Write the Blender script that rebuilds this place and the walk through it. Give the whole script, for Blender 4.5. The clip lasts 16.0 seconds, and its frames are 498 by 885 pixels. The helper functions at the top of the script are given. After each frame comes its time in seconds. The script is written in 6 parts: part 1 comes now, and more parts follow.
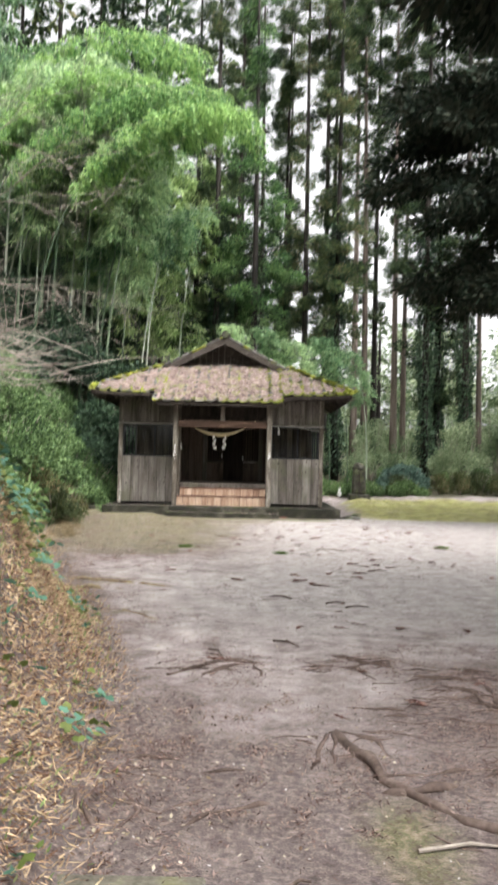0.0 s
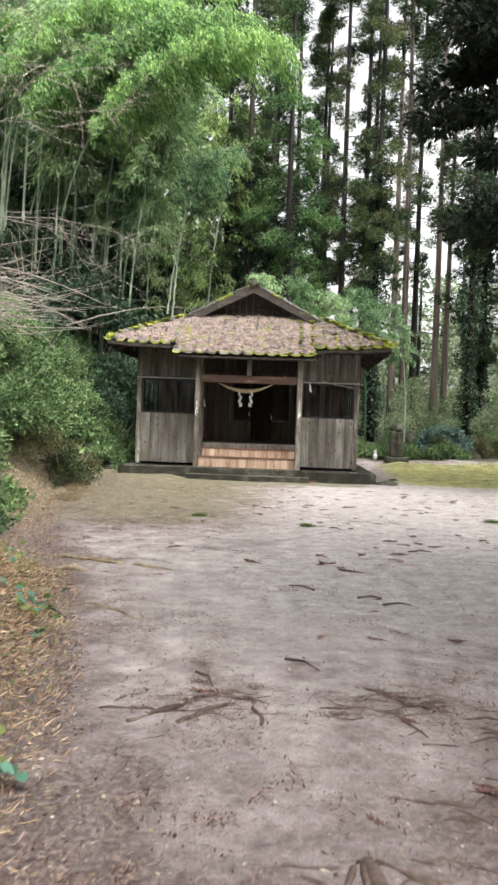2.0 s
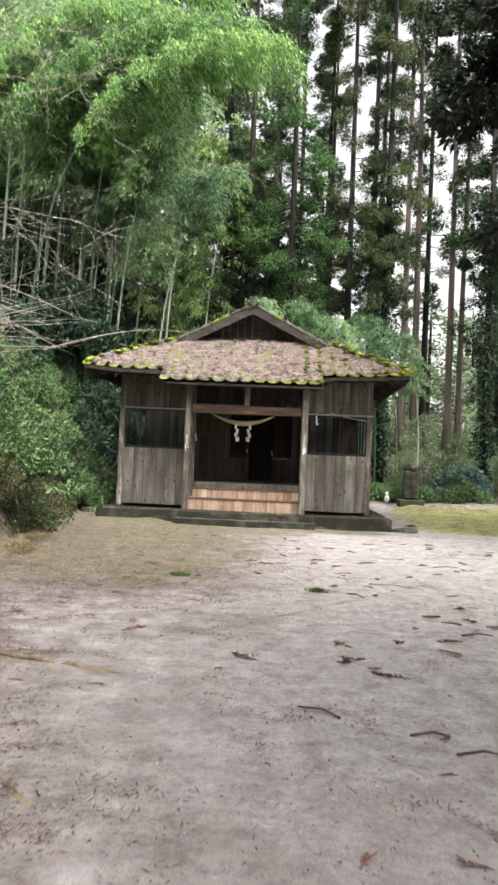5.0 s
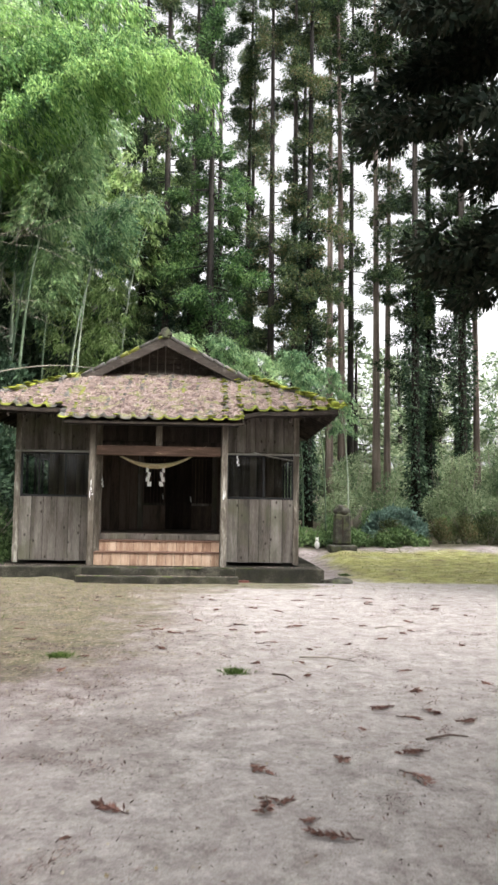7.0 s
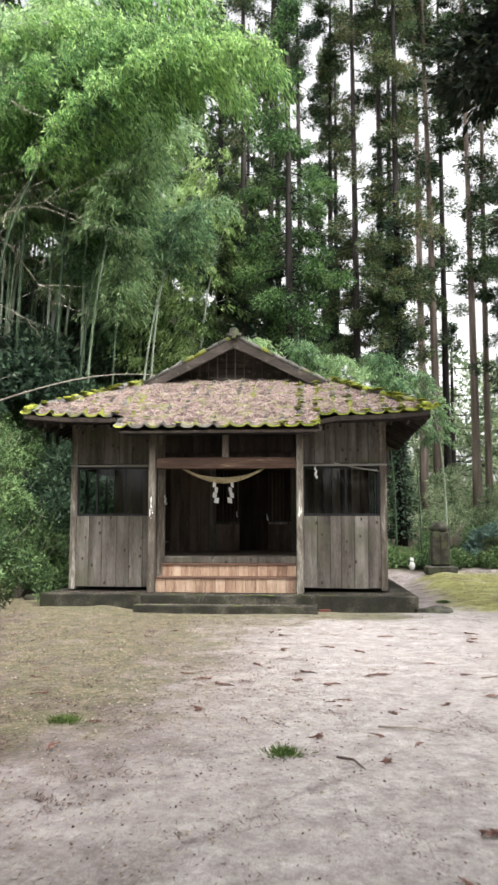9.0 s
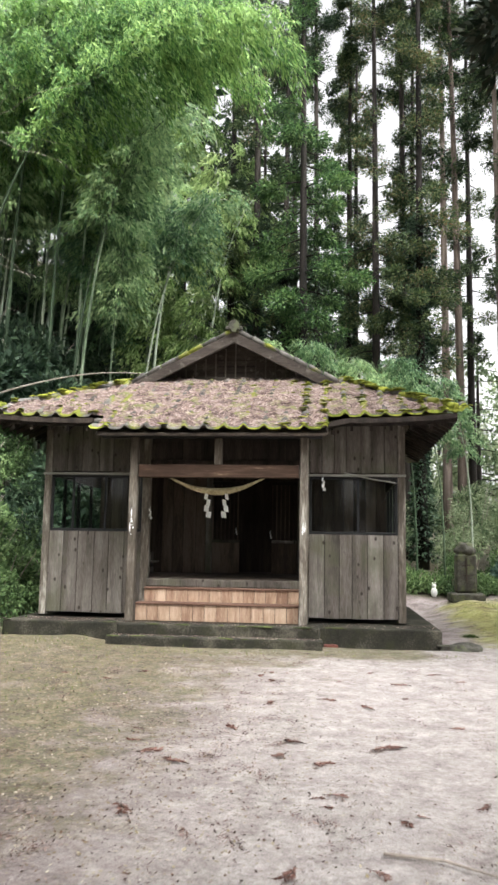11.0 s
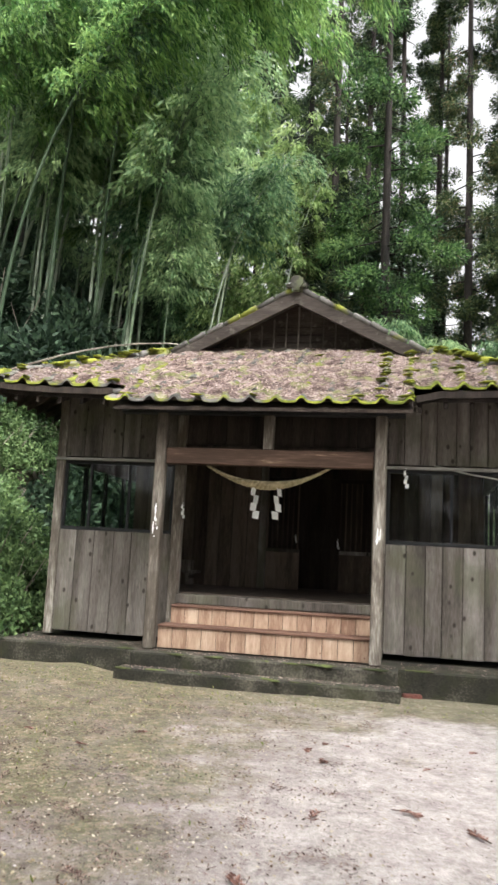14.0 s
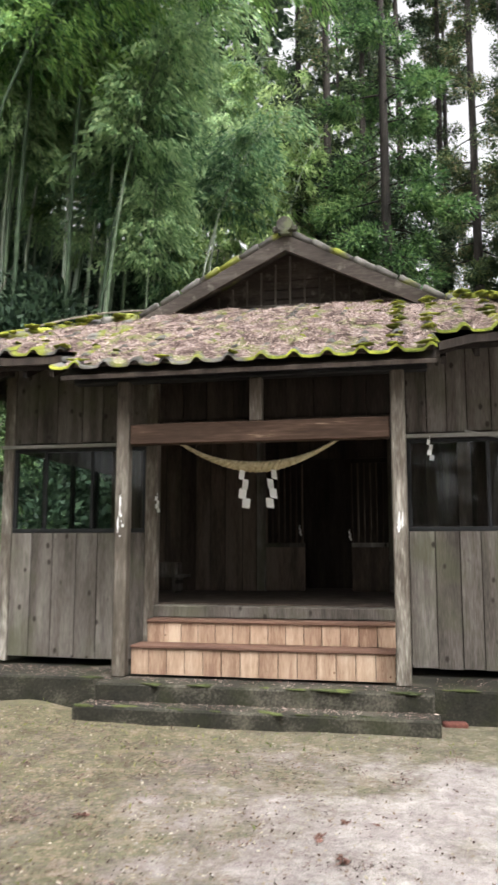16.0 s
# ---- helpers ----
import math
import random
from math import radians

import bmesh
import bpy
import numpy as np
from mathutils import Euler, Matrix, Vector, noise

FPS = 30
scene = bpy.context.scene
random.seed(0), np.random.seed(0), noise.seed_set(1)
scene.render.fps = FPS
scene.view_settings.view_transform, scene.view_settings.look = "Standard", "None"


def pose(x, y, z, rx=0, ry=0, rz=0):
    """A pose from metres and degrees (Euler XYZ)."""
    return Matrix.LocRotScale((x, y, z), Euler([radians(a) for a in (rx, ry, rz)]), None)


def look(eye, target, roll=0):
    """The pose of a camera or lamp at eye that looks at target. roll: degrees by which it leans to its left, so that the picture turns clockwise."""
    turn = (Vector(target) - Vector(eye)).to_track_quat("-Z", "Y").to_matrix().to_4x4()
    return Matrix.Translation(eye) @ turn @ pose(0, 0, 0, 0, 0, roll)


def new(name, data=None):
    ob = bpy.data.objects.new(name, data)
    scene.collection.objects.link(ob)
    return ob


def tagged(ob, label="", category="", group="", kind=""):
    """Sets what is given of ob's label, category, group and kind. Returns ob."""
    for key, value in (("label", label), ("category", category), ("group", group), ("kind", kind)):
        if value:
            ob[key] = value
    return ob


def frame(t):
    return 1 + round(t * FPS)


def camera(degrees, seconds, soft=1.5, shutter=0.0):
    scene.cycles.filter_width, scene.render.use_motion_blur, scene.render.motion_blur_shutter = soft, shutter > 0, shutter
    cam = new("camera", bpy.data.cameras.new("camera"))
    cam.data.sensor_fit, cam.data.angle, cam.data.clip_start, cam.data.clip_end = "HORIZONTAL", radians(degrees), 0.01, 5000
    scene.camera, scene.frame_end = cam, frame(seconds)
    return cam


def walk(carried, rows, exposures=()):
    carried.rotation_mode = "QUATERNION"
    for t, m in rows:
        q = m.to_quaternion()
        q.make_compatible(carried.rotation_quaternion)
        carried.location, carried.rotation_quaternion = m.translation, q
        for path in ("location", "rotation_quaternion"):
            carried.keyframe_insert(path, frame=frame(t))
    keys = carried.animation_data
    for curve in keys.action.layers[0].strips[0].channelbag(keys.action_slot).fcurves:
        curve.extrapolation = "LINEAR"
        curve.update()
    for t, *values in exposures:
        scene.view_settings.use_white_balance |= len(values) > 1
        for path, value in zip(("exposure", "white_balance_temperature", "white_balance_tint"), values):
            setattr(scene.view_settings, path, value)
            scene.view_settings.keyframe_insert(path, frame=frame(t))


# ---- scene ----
cam = camera(34.6, 16.0, soft=2.7, shutter=0.5)
METRES, EYE, TILT, LEAN, TURN = 15.3, 1.5, 0.0, 0.0, 0.0
ROWS = [
    (0.0, 0.0, 0.0, 0.0, -0.04, 1.55, -1.3),
    (0.5, 0.0033, 0.0303, -0.0009, 2.07, -1.76, -2.4),
    (1.0, 0.0044, 0.0598, -0.0009, 4.28, -1.21, -1.92),
    (1.5, 0.0093, 0.0897, -0.0003, 2.11, -1.33, -1.31),
    (2.0, 0.0118, 0.1182, -0.0002, 2.47, -1.44, -2.04),
    (2.5, 0.0138, 0.1503, 0.0017, 1.86, -0.18, -2.76),
    (3.0, 0.016, 0.1751, 0.0012, 3.35, 0.21, -2.73),
    (5.5, 0.0082, 0.326, -0.0051, 1.72, 2.23, -2.14),
    (6.0, 0.0127, 0.3597, -0.0052, -2.5, 3.28, -2.44),
    (6.5, 0.0196, 0.3853, -0.0056, -1.53, 4.02, -1.43),
    (7.0, 0.0243, 0.4171, -0.0045, -2.52, 4.88, -0.81),
    (7.5, 0.0344, 0.4445, -0.0046, -0.85, 5.92, 0.66),
    (8.0, 0.039, 0.4813, -0.0037, -0.37, 6.82, 0.37),
    (8.5, 0.0469, 0.5098, -0.0039, 2.15, 6.66, 0.01),
    (9.0, 0.0499, 0.5435, -0.0045, 4.4, 6.17, -0.07),
    (11.5, 0.0685, 0.7046, -0.0038, 6.83, 7.6, -1.6),
    (12.0, 0.0704, 0.7358, -0.0044, 9.56, 5.77, -1.99),
    (12.5, 0.067, 0.7683, -0.0029, 9.41, 6.2, -2.37),
    (13.0, 0.0666, 0.7994, -0.0039, 10.8, 6.6, -2.42),
    (13.5, 0.061, 0.8344, -0.002, 10.25, 7.78, -3.5),
    (14.0, 0.0605, 0.8635, -0.0033, 11.22, 8.03, -2.95),
    (14.5, 0.055, 0.8987, -0.0032, 13.04, 7.54, -2.2),
    (15.0, 0.0556, 0.9319, -0.004, 13.32, 5.66, -0.44),
    (15.5, 0.0526, 0.961, -0.0028, 13.61, 7.55, -0.88),
    (16.0, 0.0504, 0.9908, -0.0018, 12.21, 7.76, -0.04),
]
walk(cam, [(t, pose(0, 0, EYE, TILT, LEAN, TURN) @ pose(METRES * x, METRES * y, METRES * z, 90 + pitch, roll, yaw)) for t, x, y, z, yaw, pitch, roll in ROWS])

# ---- world, sun ----
SUN_ELEV, SUN_ROT = radians(60), radians(150)
world = bpy.data.worlds.new("world")
scene.world = world
world.use_nodes = True
wn = world.node_tree.nodes
sky = wn.new("ShaderNodeTexSky")
sky.sky_type, sky.sun_disc, sky.sun_elevation, sky.sun_rotation = "NISHITA", False, SUN_ELEV, SUN_ROT
sky.air_density, sky.dust_density, sky.ozone_density = 1.0, 6.0, 0.3
bw = wn.new("ShaderNodeRGBToBW")
mixw = wn.new("ShaderNodeMixRGB")
mixw.inputs[0].default_value = 0.97
world.node_tree.links.new(sky.outputs[0], bw.inputs[0])
world.node_tree.links.new(sky.outputs[0], mixw.inputs[1])
world.node_tree.links.new(bw.outputs[0], mixw.inputs[2])
world.node_tree.links.new(mixw.outputs[0], wn["Background"].inputs[0])
wn["Background"].inputs[1].default_value = 0.15
sun = new("sun", bpy.data.lights.new("sun", "SUN"))
sun.data.energy, sun.data.angle, sun.data.color = 0.5, radians(30), (1.0, 0.98, 0.95)
sun.matrix_basis = look((6, -8, 22), (0, 0, 0))
scene.view_settings.exposure = 2.2


# ---- materials ----
def material(name, stops, scale=4.0, stretch=(1, 1, 1), rough=0.85, bump=0.3, fine=30.0, per_object=0.0, per_island=0.0,
             coords="Object", spots=None, distance=0.02, mix_fine=0.35):
    m = bpy.data.materials.new(name)
    m.use_nodes = True
    n, l = m.node_tree.nodes, m.node_tree.links
    bsdf = n["Principled BSDF"]
    tc = n.new("ShaderNodeTexCoord")
    mp = n.new("ShaderNodeMapping")
    mp.inputs["Scale"].default_value = stretch
    l.new(tc.outputs[coords], mp.inputs[0])
    vec = mp.outputs[0]
    if per_object:
        oi = n.new("ShaderNodeObjectInfo")
        add = n.new("ShaderNodeVectorMath")
        add.operation = "ADD"
        sc = n.new("ShaderNodeMath")
        sc.operation = "MULTIPLY"
        sc.inputs[1].default_value = 37.0
        l.new(oi.outputs["Random"], sc.inputs[0])
        l.new(vec, add.inputs[0])
        l.new(sc.outputs[0], add.inputs[1])
        vec = add.outputs[0]
    a, b = n.new("ShaderNodeTexNoise"), n.new("ShaderNodeTexNoise")
    a.inputs["Scale"].default_value, a.inputs["Detail"].default_value = scale, 5
    b.inputs["Scale"].default_value, b.inputs["Detail"].default_value = fine, 4
    l.new(vec, a.inputs["Vector"])
    l.new(vec, b.inputs["Vector"])
    mx = n.new("ShaderNodeMix")
    mx.inputs[0].default_value = mix_fine
    l.new(a.outputs[0], mx.inputs[2])
    l.new(b.outputs[0], mx.inputs[3])
    fac = mx.outputs[0]
    for amount, node, out in ((per_object, "ShaderNodeObjectInfo", "Random"), (per_island, "ShaderNodeNewGeometry", "Random Per Island")):
        if amount:
            src = n.new(node)
            ma = n.new("ShaderNodeMath")
            ma.operation = "MULTIPLY_ADD"
            ma.inputs[1].default_value = amount
            l.new(src.outputs[out], ma.inputs[0])
            sb = n.new("ShaderNodeMath")
            sb.operation = "SUBTRACT"
            sb.inputs[1].default_value = amount / 2
            l.new(fac, sb.inputs[0])
            l.new(sb.outputs[0], ma.inputs[2])
            fac = ma.outputs[0]
    ramp = n.new("ShaderNodeValToRGB")
    ramp.color_ramp.elements.remove(ramp.color_ramp.elements[1])
    for i, (p, c) in enumerate(stops):
        e = ramp.color_ramp.elements[0] if i == 0 else ramp.color_ramp.elements.new(p)
        e.position, e.color = p, (*c, 1)
    l.new(fac, ramp.inputs[0])
    col = ramp.outputs[0]
    if spots:
        sscale, low, high, scol, sgrow = spots
        s = n.new("ShaderNodeTexNoise")
        s.inputs["Scale"].default_value, s.inputs["Detail"].default_value = sscale, 6
        tc2 = n.new("ShaderNodeNewGeometry")
        l.new(tc2.outputs["Position"], s.inputs["Vector"])
        r2 = n.new("ShaderNodeMapRange")
        r2.inputs[1].default_value, r2.inputs[2].default_value, r2.inputs[4].default_value = low, high, sgrow
        l.new(s.outputs[0], r2.inputs[0])
        m2 = n.new("ShaderNodeMixRGB")
        m2.inputs[2].default_value = (*scol, 1)
        l.new(r2.outputs[0], m2.inputs[0])
        l.new(col, m2.inputs[1])
        col = m2.outputs[0]
    l.new(col, bsdf.inputs["Base Color"])
    bsdf.inputs["Roughness"].default_value = rough
    bsdf.inputs["Specular IOR Level"].default_value = 0.25
    if bump:
        bp = n.new("ShaderNodeBump")
        bp.inputs["Strength"].default_value, bp.inputs["Distance"].default_value = bump, distance
        l.new(mx.outputs[0], bp.inputs["Height"])
        l.new(bp.outputs[0], bsdf.inputs["Normal"])
    return m


def add_knots(m, scale, size, colour):
    n, l = m.node_tree.nodes, m.node_tree.links
    bsdf = n["Principled BSDF"]
    col = bsdf.inputs["Base Color"].links[0].from_socket
    geo, mp, vo = n.new("ShaderNodeNewGeometry"), n.new("ShaderNodeMapping"), n.new("ShaderNodeTexVoronoi")
    mp.inputs["Scale"].default_value = scale
    vo.inputs["Scale"].default_value, vo.inputs["Randomness"].default_value = 1.0, 0.95
    l.new(geo.outputs["Position"], mp.inputs[0])
    l.new(mp.outputs[0], vo.inputs["Vector"])
    mr, mx = n.new("ShaderNodeMapRange"), n.new("ShaderNodeMixRGB")
    mr.inputs[1].default_value, mr.inputs[2].default_value, mr.inputs[3].default_value, mr.inputs[4].default_value = size * 0.5, size, 0.85, 0.0
    l.new(vo.outputs["Distance"], mr.inputs[0])
    l.new(mr.outputs[0], mx.inputs[0])
    l.new(col, mx.inputs[1])
    mx.inputs[2].default_value = (*colour, 1)
    l.new(mx.outputs[0], bsdf.inputs["Base Color"])
    return m


def leafy(name, stops, scale=0.7, through_light=0.25, rough=0.6, per_island=0.5, per_object=0.25):
    m = material(name, stops, scale=scale, fine=6.0, rough=rough, bump=0, per_island=per_island, per_object=per_object, mix_fine=0.3)
    n, l = m.node_tree.nodes, m.node_tree.links
    bsdf, out = n["Principled BSDF"], n["Material Output"]
    tr = n.new("ShaderNodeBsdfTranslucent")
    ms = n.new("ShaderNodeMixShader")
    ms.inputs[0].default_value = through_light
    l.new(bsdf.inputs["Base Color"].links[0].from_socket, tr.inputs[0])
    l.new(bsdf.outputs[0], ms.inputs[1])
    l.new(tr.outputs[0], ms.inputs[2])
    l.new(ms.outputs[0], out.inputs[0])
    return m


M_wood_old = material("weathered_wood", [(0.3, (0.038, 0.032, 0.027)), (0.46, (0.093, 0.08, 0.069)), (0.6, (0.165, 0.146, 0.129)), (0.75, (0.28, 0.256, 0.232))],
                      scale=2.2, stretch=(3.5, 3.5, 0.35), fine=30, rough=0.85, bump=0.35, distance=0.006, per_object=0.22,
                      spots=(1.9, 0.5, 0.7, (0.085, 0.09, 0.05), 0.6))
M_barge = material("gable_wood", [(0.3, (0.022, 0.018, 0.014)), (0.5, (0.055, 0.044, 0.037)), (0.7, (0.115, 0.1, 0.086))], scale=2.2, stretch=(0.6, 3, 3), fine=20, bump=0.3, distance=0.006, spots=(6, 0.6, 0.72, (0.25, 0.23, 0.2), 0.5))
# Darker than the outer wood; the hall's dimness is put into it.
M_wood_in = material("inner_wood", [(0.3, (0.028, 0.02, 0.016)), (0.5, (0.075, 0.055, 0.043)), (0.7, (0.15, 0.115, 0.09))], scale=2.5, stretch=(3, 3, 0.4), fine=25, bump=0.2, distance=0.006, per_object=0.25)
add_knots(M_wood_old, (6.5, 0.01, 4.2), 0.17, (0.025, 0.018, 0.014))
# Darker wood copy: shade indoors, under eaves and between boards is in its colour.
M_wood_shade = material("shade_dark_wood", [(0.3, (0.012, 0.009, 0.008)), (0.5, (0.03, 0.023, 0.019)), (0.7, (0.065, 0.05, 0.04))],
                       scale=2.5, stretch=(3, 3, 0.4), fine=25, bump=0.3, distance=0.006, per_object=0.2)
M_beam = material("brown_beam_wood", [(0.3, (0.024, 0.014, 0.01)), (0.5, (0.052, 0.03, 0.02)), (0.62, (0.09, 0.055, 0.038)), (0.7, (0.3, 0.22, 0.16))],
                  scale=2.5, stretch=(0.5, 4, 5), fine=14, bump=0.3, distance=0.006)
M_post = material("post_wood", [(0.3, (0.04, 0.031, 0.023)), (0.5, (0.11, 0.093, 0.075)), (0.6, (0.2, 0.178, 0.15)), (0.7, (0.42, 0.39, 0.34))],
                  scale=2.5, stretch=(4, 4, 0.6), fine=16, bump=0.4, distance=0.006, per_object=0.1)
M_step = material("new_board_wood", [(0.3, (0.22, 0.13, 0.088)), (0.5, (0.4, 0.275, 0.195)), (0.7, (0.55, 0.42, 0.315))],
                  scale=3, stretch=(4, 4, 0.5), fine=24, rough=0.75, bump=0.15, distance=0.004, per_object=0.22)
add_knots(M_step, (9, 0.01, 6), 0.09, (0.12, 0.05, 0.025))
M_tread = material("tread_wood", [(0.3, (0.07, 0.035, 0.025)), (0.6, (0.16, 0.09, 0.065))], scale=3, stretch=(0.4, 4, 4), bump=0.2, distance=0.004)
M_concrete = material("mossy_concrete", [(0.32, (0.01, 0.009, 0.007)), (0.5, (0.03, 0.028, 0.021)), (0.66, (0.12, 0.108, 0.085))],
                      scale=2.5, fine=45, bump=0.35, distance=0.01, coords="Object", spots=(3.5, 0.5, 0.66, (0.028, 0.03, 0.014), 0.7))
M_stone = material("dark_stone", [(0.3, (0.022, 0.02, 0.016)), (0.5, (0.055, 0.052, 0.042)), (0.7, (0.13, 0.127, 0.11))],
                   scale=5, fine=35, bump=0.5, distance=0.015, spots=(5, 0.52, 0.62, (0.1, 0.115, 0.055), 0.7))
M_tile = material("roof_tile", [(0.3, (0.045, 0.042, 0.038)), (0.5, (0.11, 0.105, 0.095)), (0.7, (0.2, 0.19, 0.175))],
                  scale=6, fine=50, bump=0.3, distance=0.01, per_object=0.25, spots=(1.8, 0.5, 0.58, (0.2, 0.22, 0.02), 0.8))
M_moss = material("bright_moss", [(0.3, (0.045, 0.062, 0.012)), (0.48, (0.16, 0.185, 0.025)), (0.68, (0.36, 0.38, 0.055))],
                  scale=9, fine=60, bump=0.8, distance=0.02, per_object=0.2)
M_needle = material("dry_needles", [(0.25, (0.05, 0.028, 0.022)), (0.5, (0.2, 0.13, 0.11)), (0.75, (0.45, 0.36, 0.32))],
                    scale=3, fine=20, bump=0, per_island=0.9)
M_rope = material("straw_rope", [(0.3, (0.36, 0.28, 0.15)), (0.6, (0.66, 0.57, 0.37))], scale=20, fine=80, bump=0.5, distance=0.005)
M_paper = material("white_paper", [(0.3, (0.72, 0.72, 0.7)), (0.7, (0.85, 0.85, 0.84))], scale=5, bump=0.05)
M_black = material("black_frame_porch_shade", [(0.3, (0.008, 0.008, 0.009)), (0.7, (0.025, 0.025, 0.027))], scale=5, rough=0.5, bump=0.1)
M_rail = material("pale_rail", [(0.3, (0.17, 0.16, 0.14)), (0.7, (0.36, 0.35, 0.32))], scale=4, stretch=(0.5, 3, 3), bump=0.2, distance=0.004)
M_bark = material("cedar_bark", [(0.3, (0.01, 0.009, 0.008)), (0.5, (0.026, 0.021, 0.018)), (0.72, (0.085, 0.073, 0.064))],
                  scale=1.5, stretch=(5, 5, 0.4), fine=14, bump=0.8, distance=0.04, per_object=0.25)
M_bark_pale = material("pale_cedar_bark", [(0.3, (0.045, 0.033, 0.027)), (0.5, (0.13, 0.1, 0.083)), (0.72, (0.26, 0.21, 0.18))],
                       scale=1.5, stretch=(5, 5, 0.4), fine=14, bump=0.8, distance=0.04, per_object=0.25)
M_culm = material("bamboo_culm", [(0.3, (0.05, 0.08, 0.045)), (0.5, (0.15, 0.2, 0.125)), (0.7, (0.38, 0.43, 0.34))],
                  scale=0.5, fine=5, rough=0.5, bump=0.1, per_object=0.6)
M_twig = material("bare_twig", [(0.3, (0.12, 0.095, 0.08)), (0.7, (0.42, 0.37, 0.32))], scale=3, bump=0.2)
M_root = material("root_bark", [(0.3, (0.03, 0.02, 0.016)), (0.5, (0.085, 0.06, 0.05)), (0.7, (0.19, 0.145, 0.125))], scale=5, fine=30, bump=0.6)
M_cedar = leafy("cedar_needles", [(0.2, (0.012, 0.026, 0.014)), (0.5, (0.042, 0.074, 0.034)), (0.78, (0.13, 0.17, 0.065)), (0.92, (0.2, 0.15, 0.08))], through_light=0.4)
M_cedar_green = leafy("fresh_cedar_needles", [(0.2, (0.03, 0.07, 0.028)), (0.5, (0.1, 0.19, 0.065)), (0.85, (0.28, 0.4, 0.14))], through_light=0.45)
# Shade inside the near crowns is put into this needle colour.
M_cedar_shaded = leafy("shaded_cedar_needles", [(0.2, (0.007, 0.013, 0.009)), (0.5, (0.018, 0.029, 0.018)), (0.8, (0.042, 0.045, 0.03))], through_light=0.05, rough=0.95)
M_bamboo = leafy("bamboo_leaves", [(0.2, (0.03, 0.085, 0.025)), (0.45, (0.115, 0.24, 0.075)), (0.8, (0.38, 0.56, 0.19))], through_light=0.5, per_object=0.45, scale=0.35)
M_grove = leafy("grove_bamboo_leaves", [(0.2, (0.08, 0.16, 0.085)), (0.45, (0.24, 0.38, 0.19)), (0.8, (0.5, 0.64, 0.34))], through_light=0.55, per_object=0.5, scale=0.3)
M_shrub = leafy("shrub_leaves", [(0.2, (0.025, 0.05, 0.02)), (0.5, (0.085, 0.15, 0.055)), (0.8, (0.22, 0.32, 0.13))])
M_pale_leaf = leafy("pale_leaves", [(0.2, (0.06, 0.1, 0.05)), (0.5, (0.19, 0.26, 0.14)), (0.8, (0.42, 0.48, 0.3))], through_light=0.5)
M_blue_leaf = leafy("bluish_leaves", [(0.2, (0.04, 0.09, 0.06)), (0.5, (0.09, 0.2, 0.14)), (0.8, (0.2, 0.38, 0.27))])
M_under = leafy("undergrowth_leaves", [(0.2, (0.014, 0.03, 0.018)), (0.5, (0.04, 0.075, 0.042)), (0.85, (0.12, 0.18, 0.1))])
M_hedge = leafy("hedge_leaves", [(0.2, (0.025, 0.035, 0.016)), (0.5, (0.07, 0.095, 0.035)), (0.7, (0.12, 0.13, 0.05)), (0.88, (0.22, 0.15, 0.09))])
M_grass = leafy("grass_blades", [(0.2, (0.06, 0.09, 0.02)), (0.5, (0.15, 0.18, 0.05)), (0.8, (0.3, 0.3, 0.12))])
M_straw = material("dry_straw", [(0.2, (0.09, 0.045, 0.028)), (0.45, (0.29, 0.175, 0.105)), (0.85, (0.62, 0.48, 0.3))], scale=3, fine=12, bump=0, per_island=0.8)


def glass_material():
    m = bpy.data.materials.new("window_glass")
    m.use_nodes = True
    b = m.node_tree.nodes["Principled BSDF"]
    b.inputs["Base Color"].default_value = (0.75, 0.8, 0.8, 1)
    b.inputs["Roughness"].default_value = 0.03
    b.inputs["Transmission Weight"].default_value = 1.0
    b.inputs["IOR"].default_value = 1.25
    return m


M_glass = glass_material()


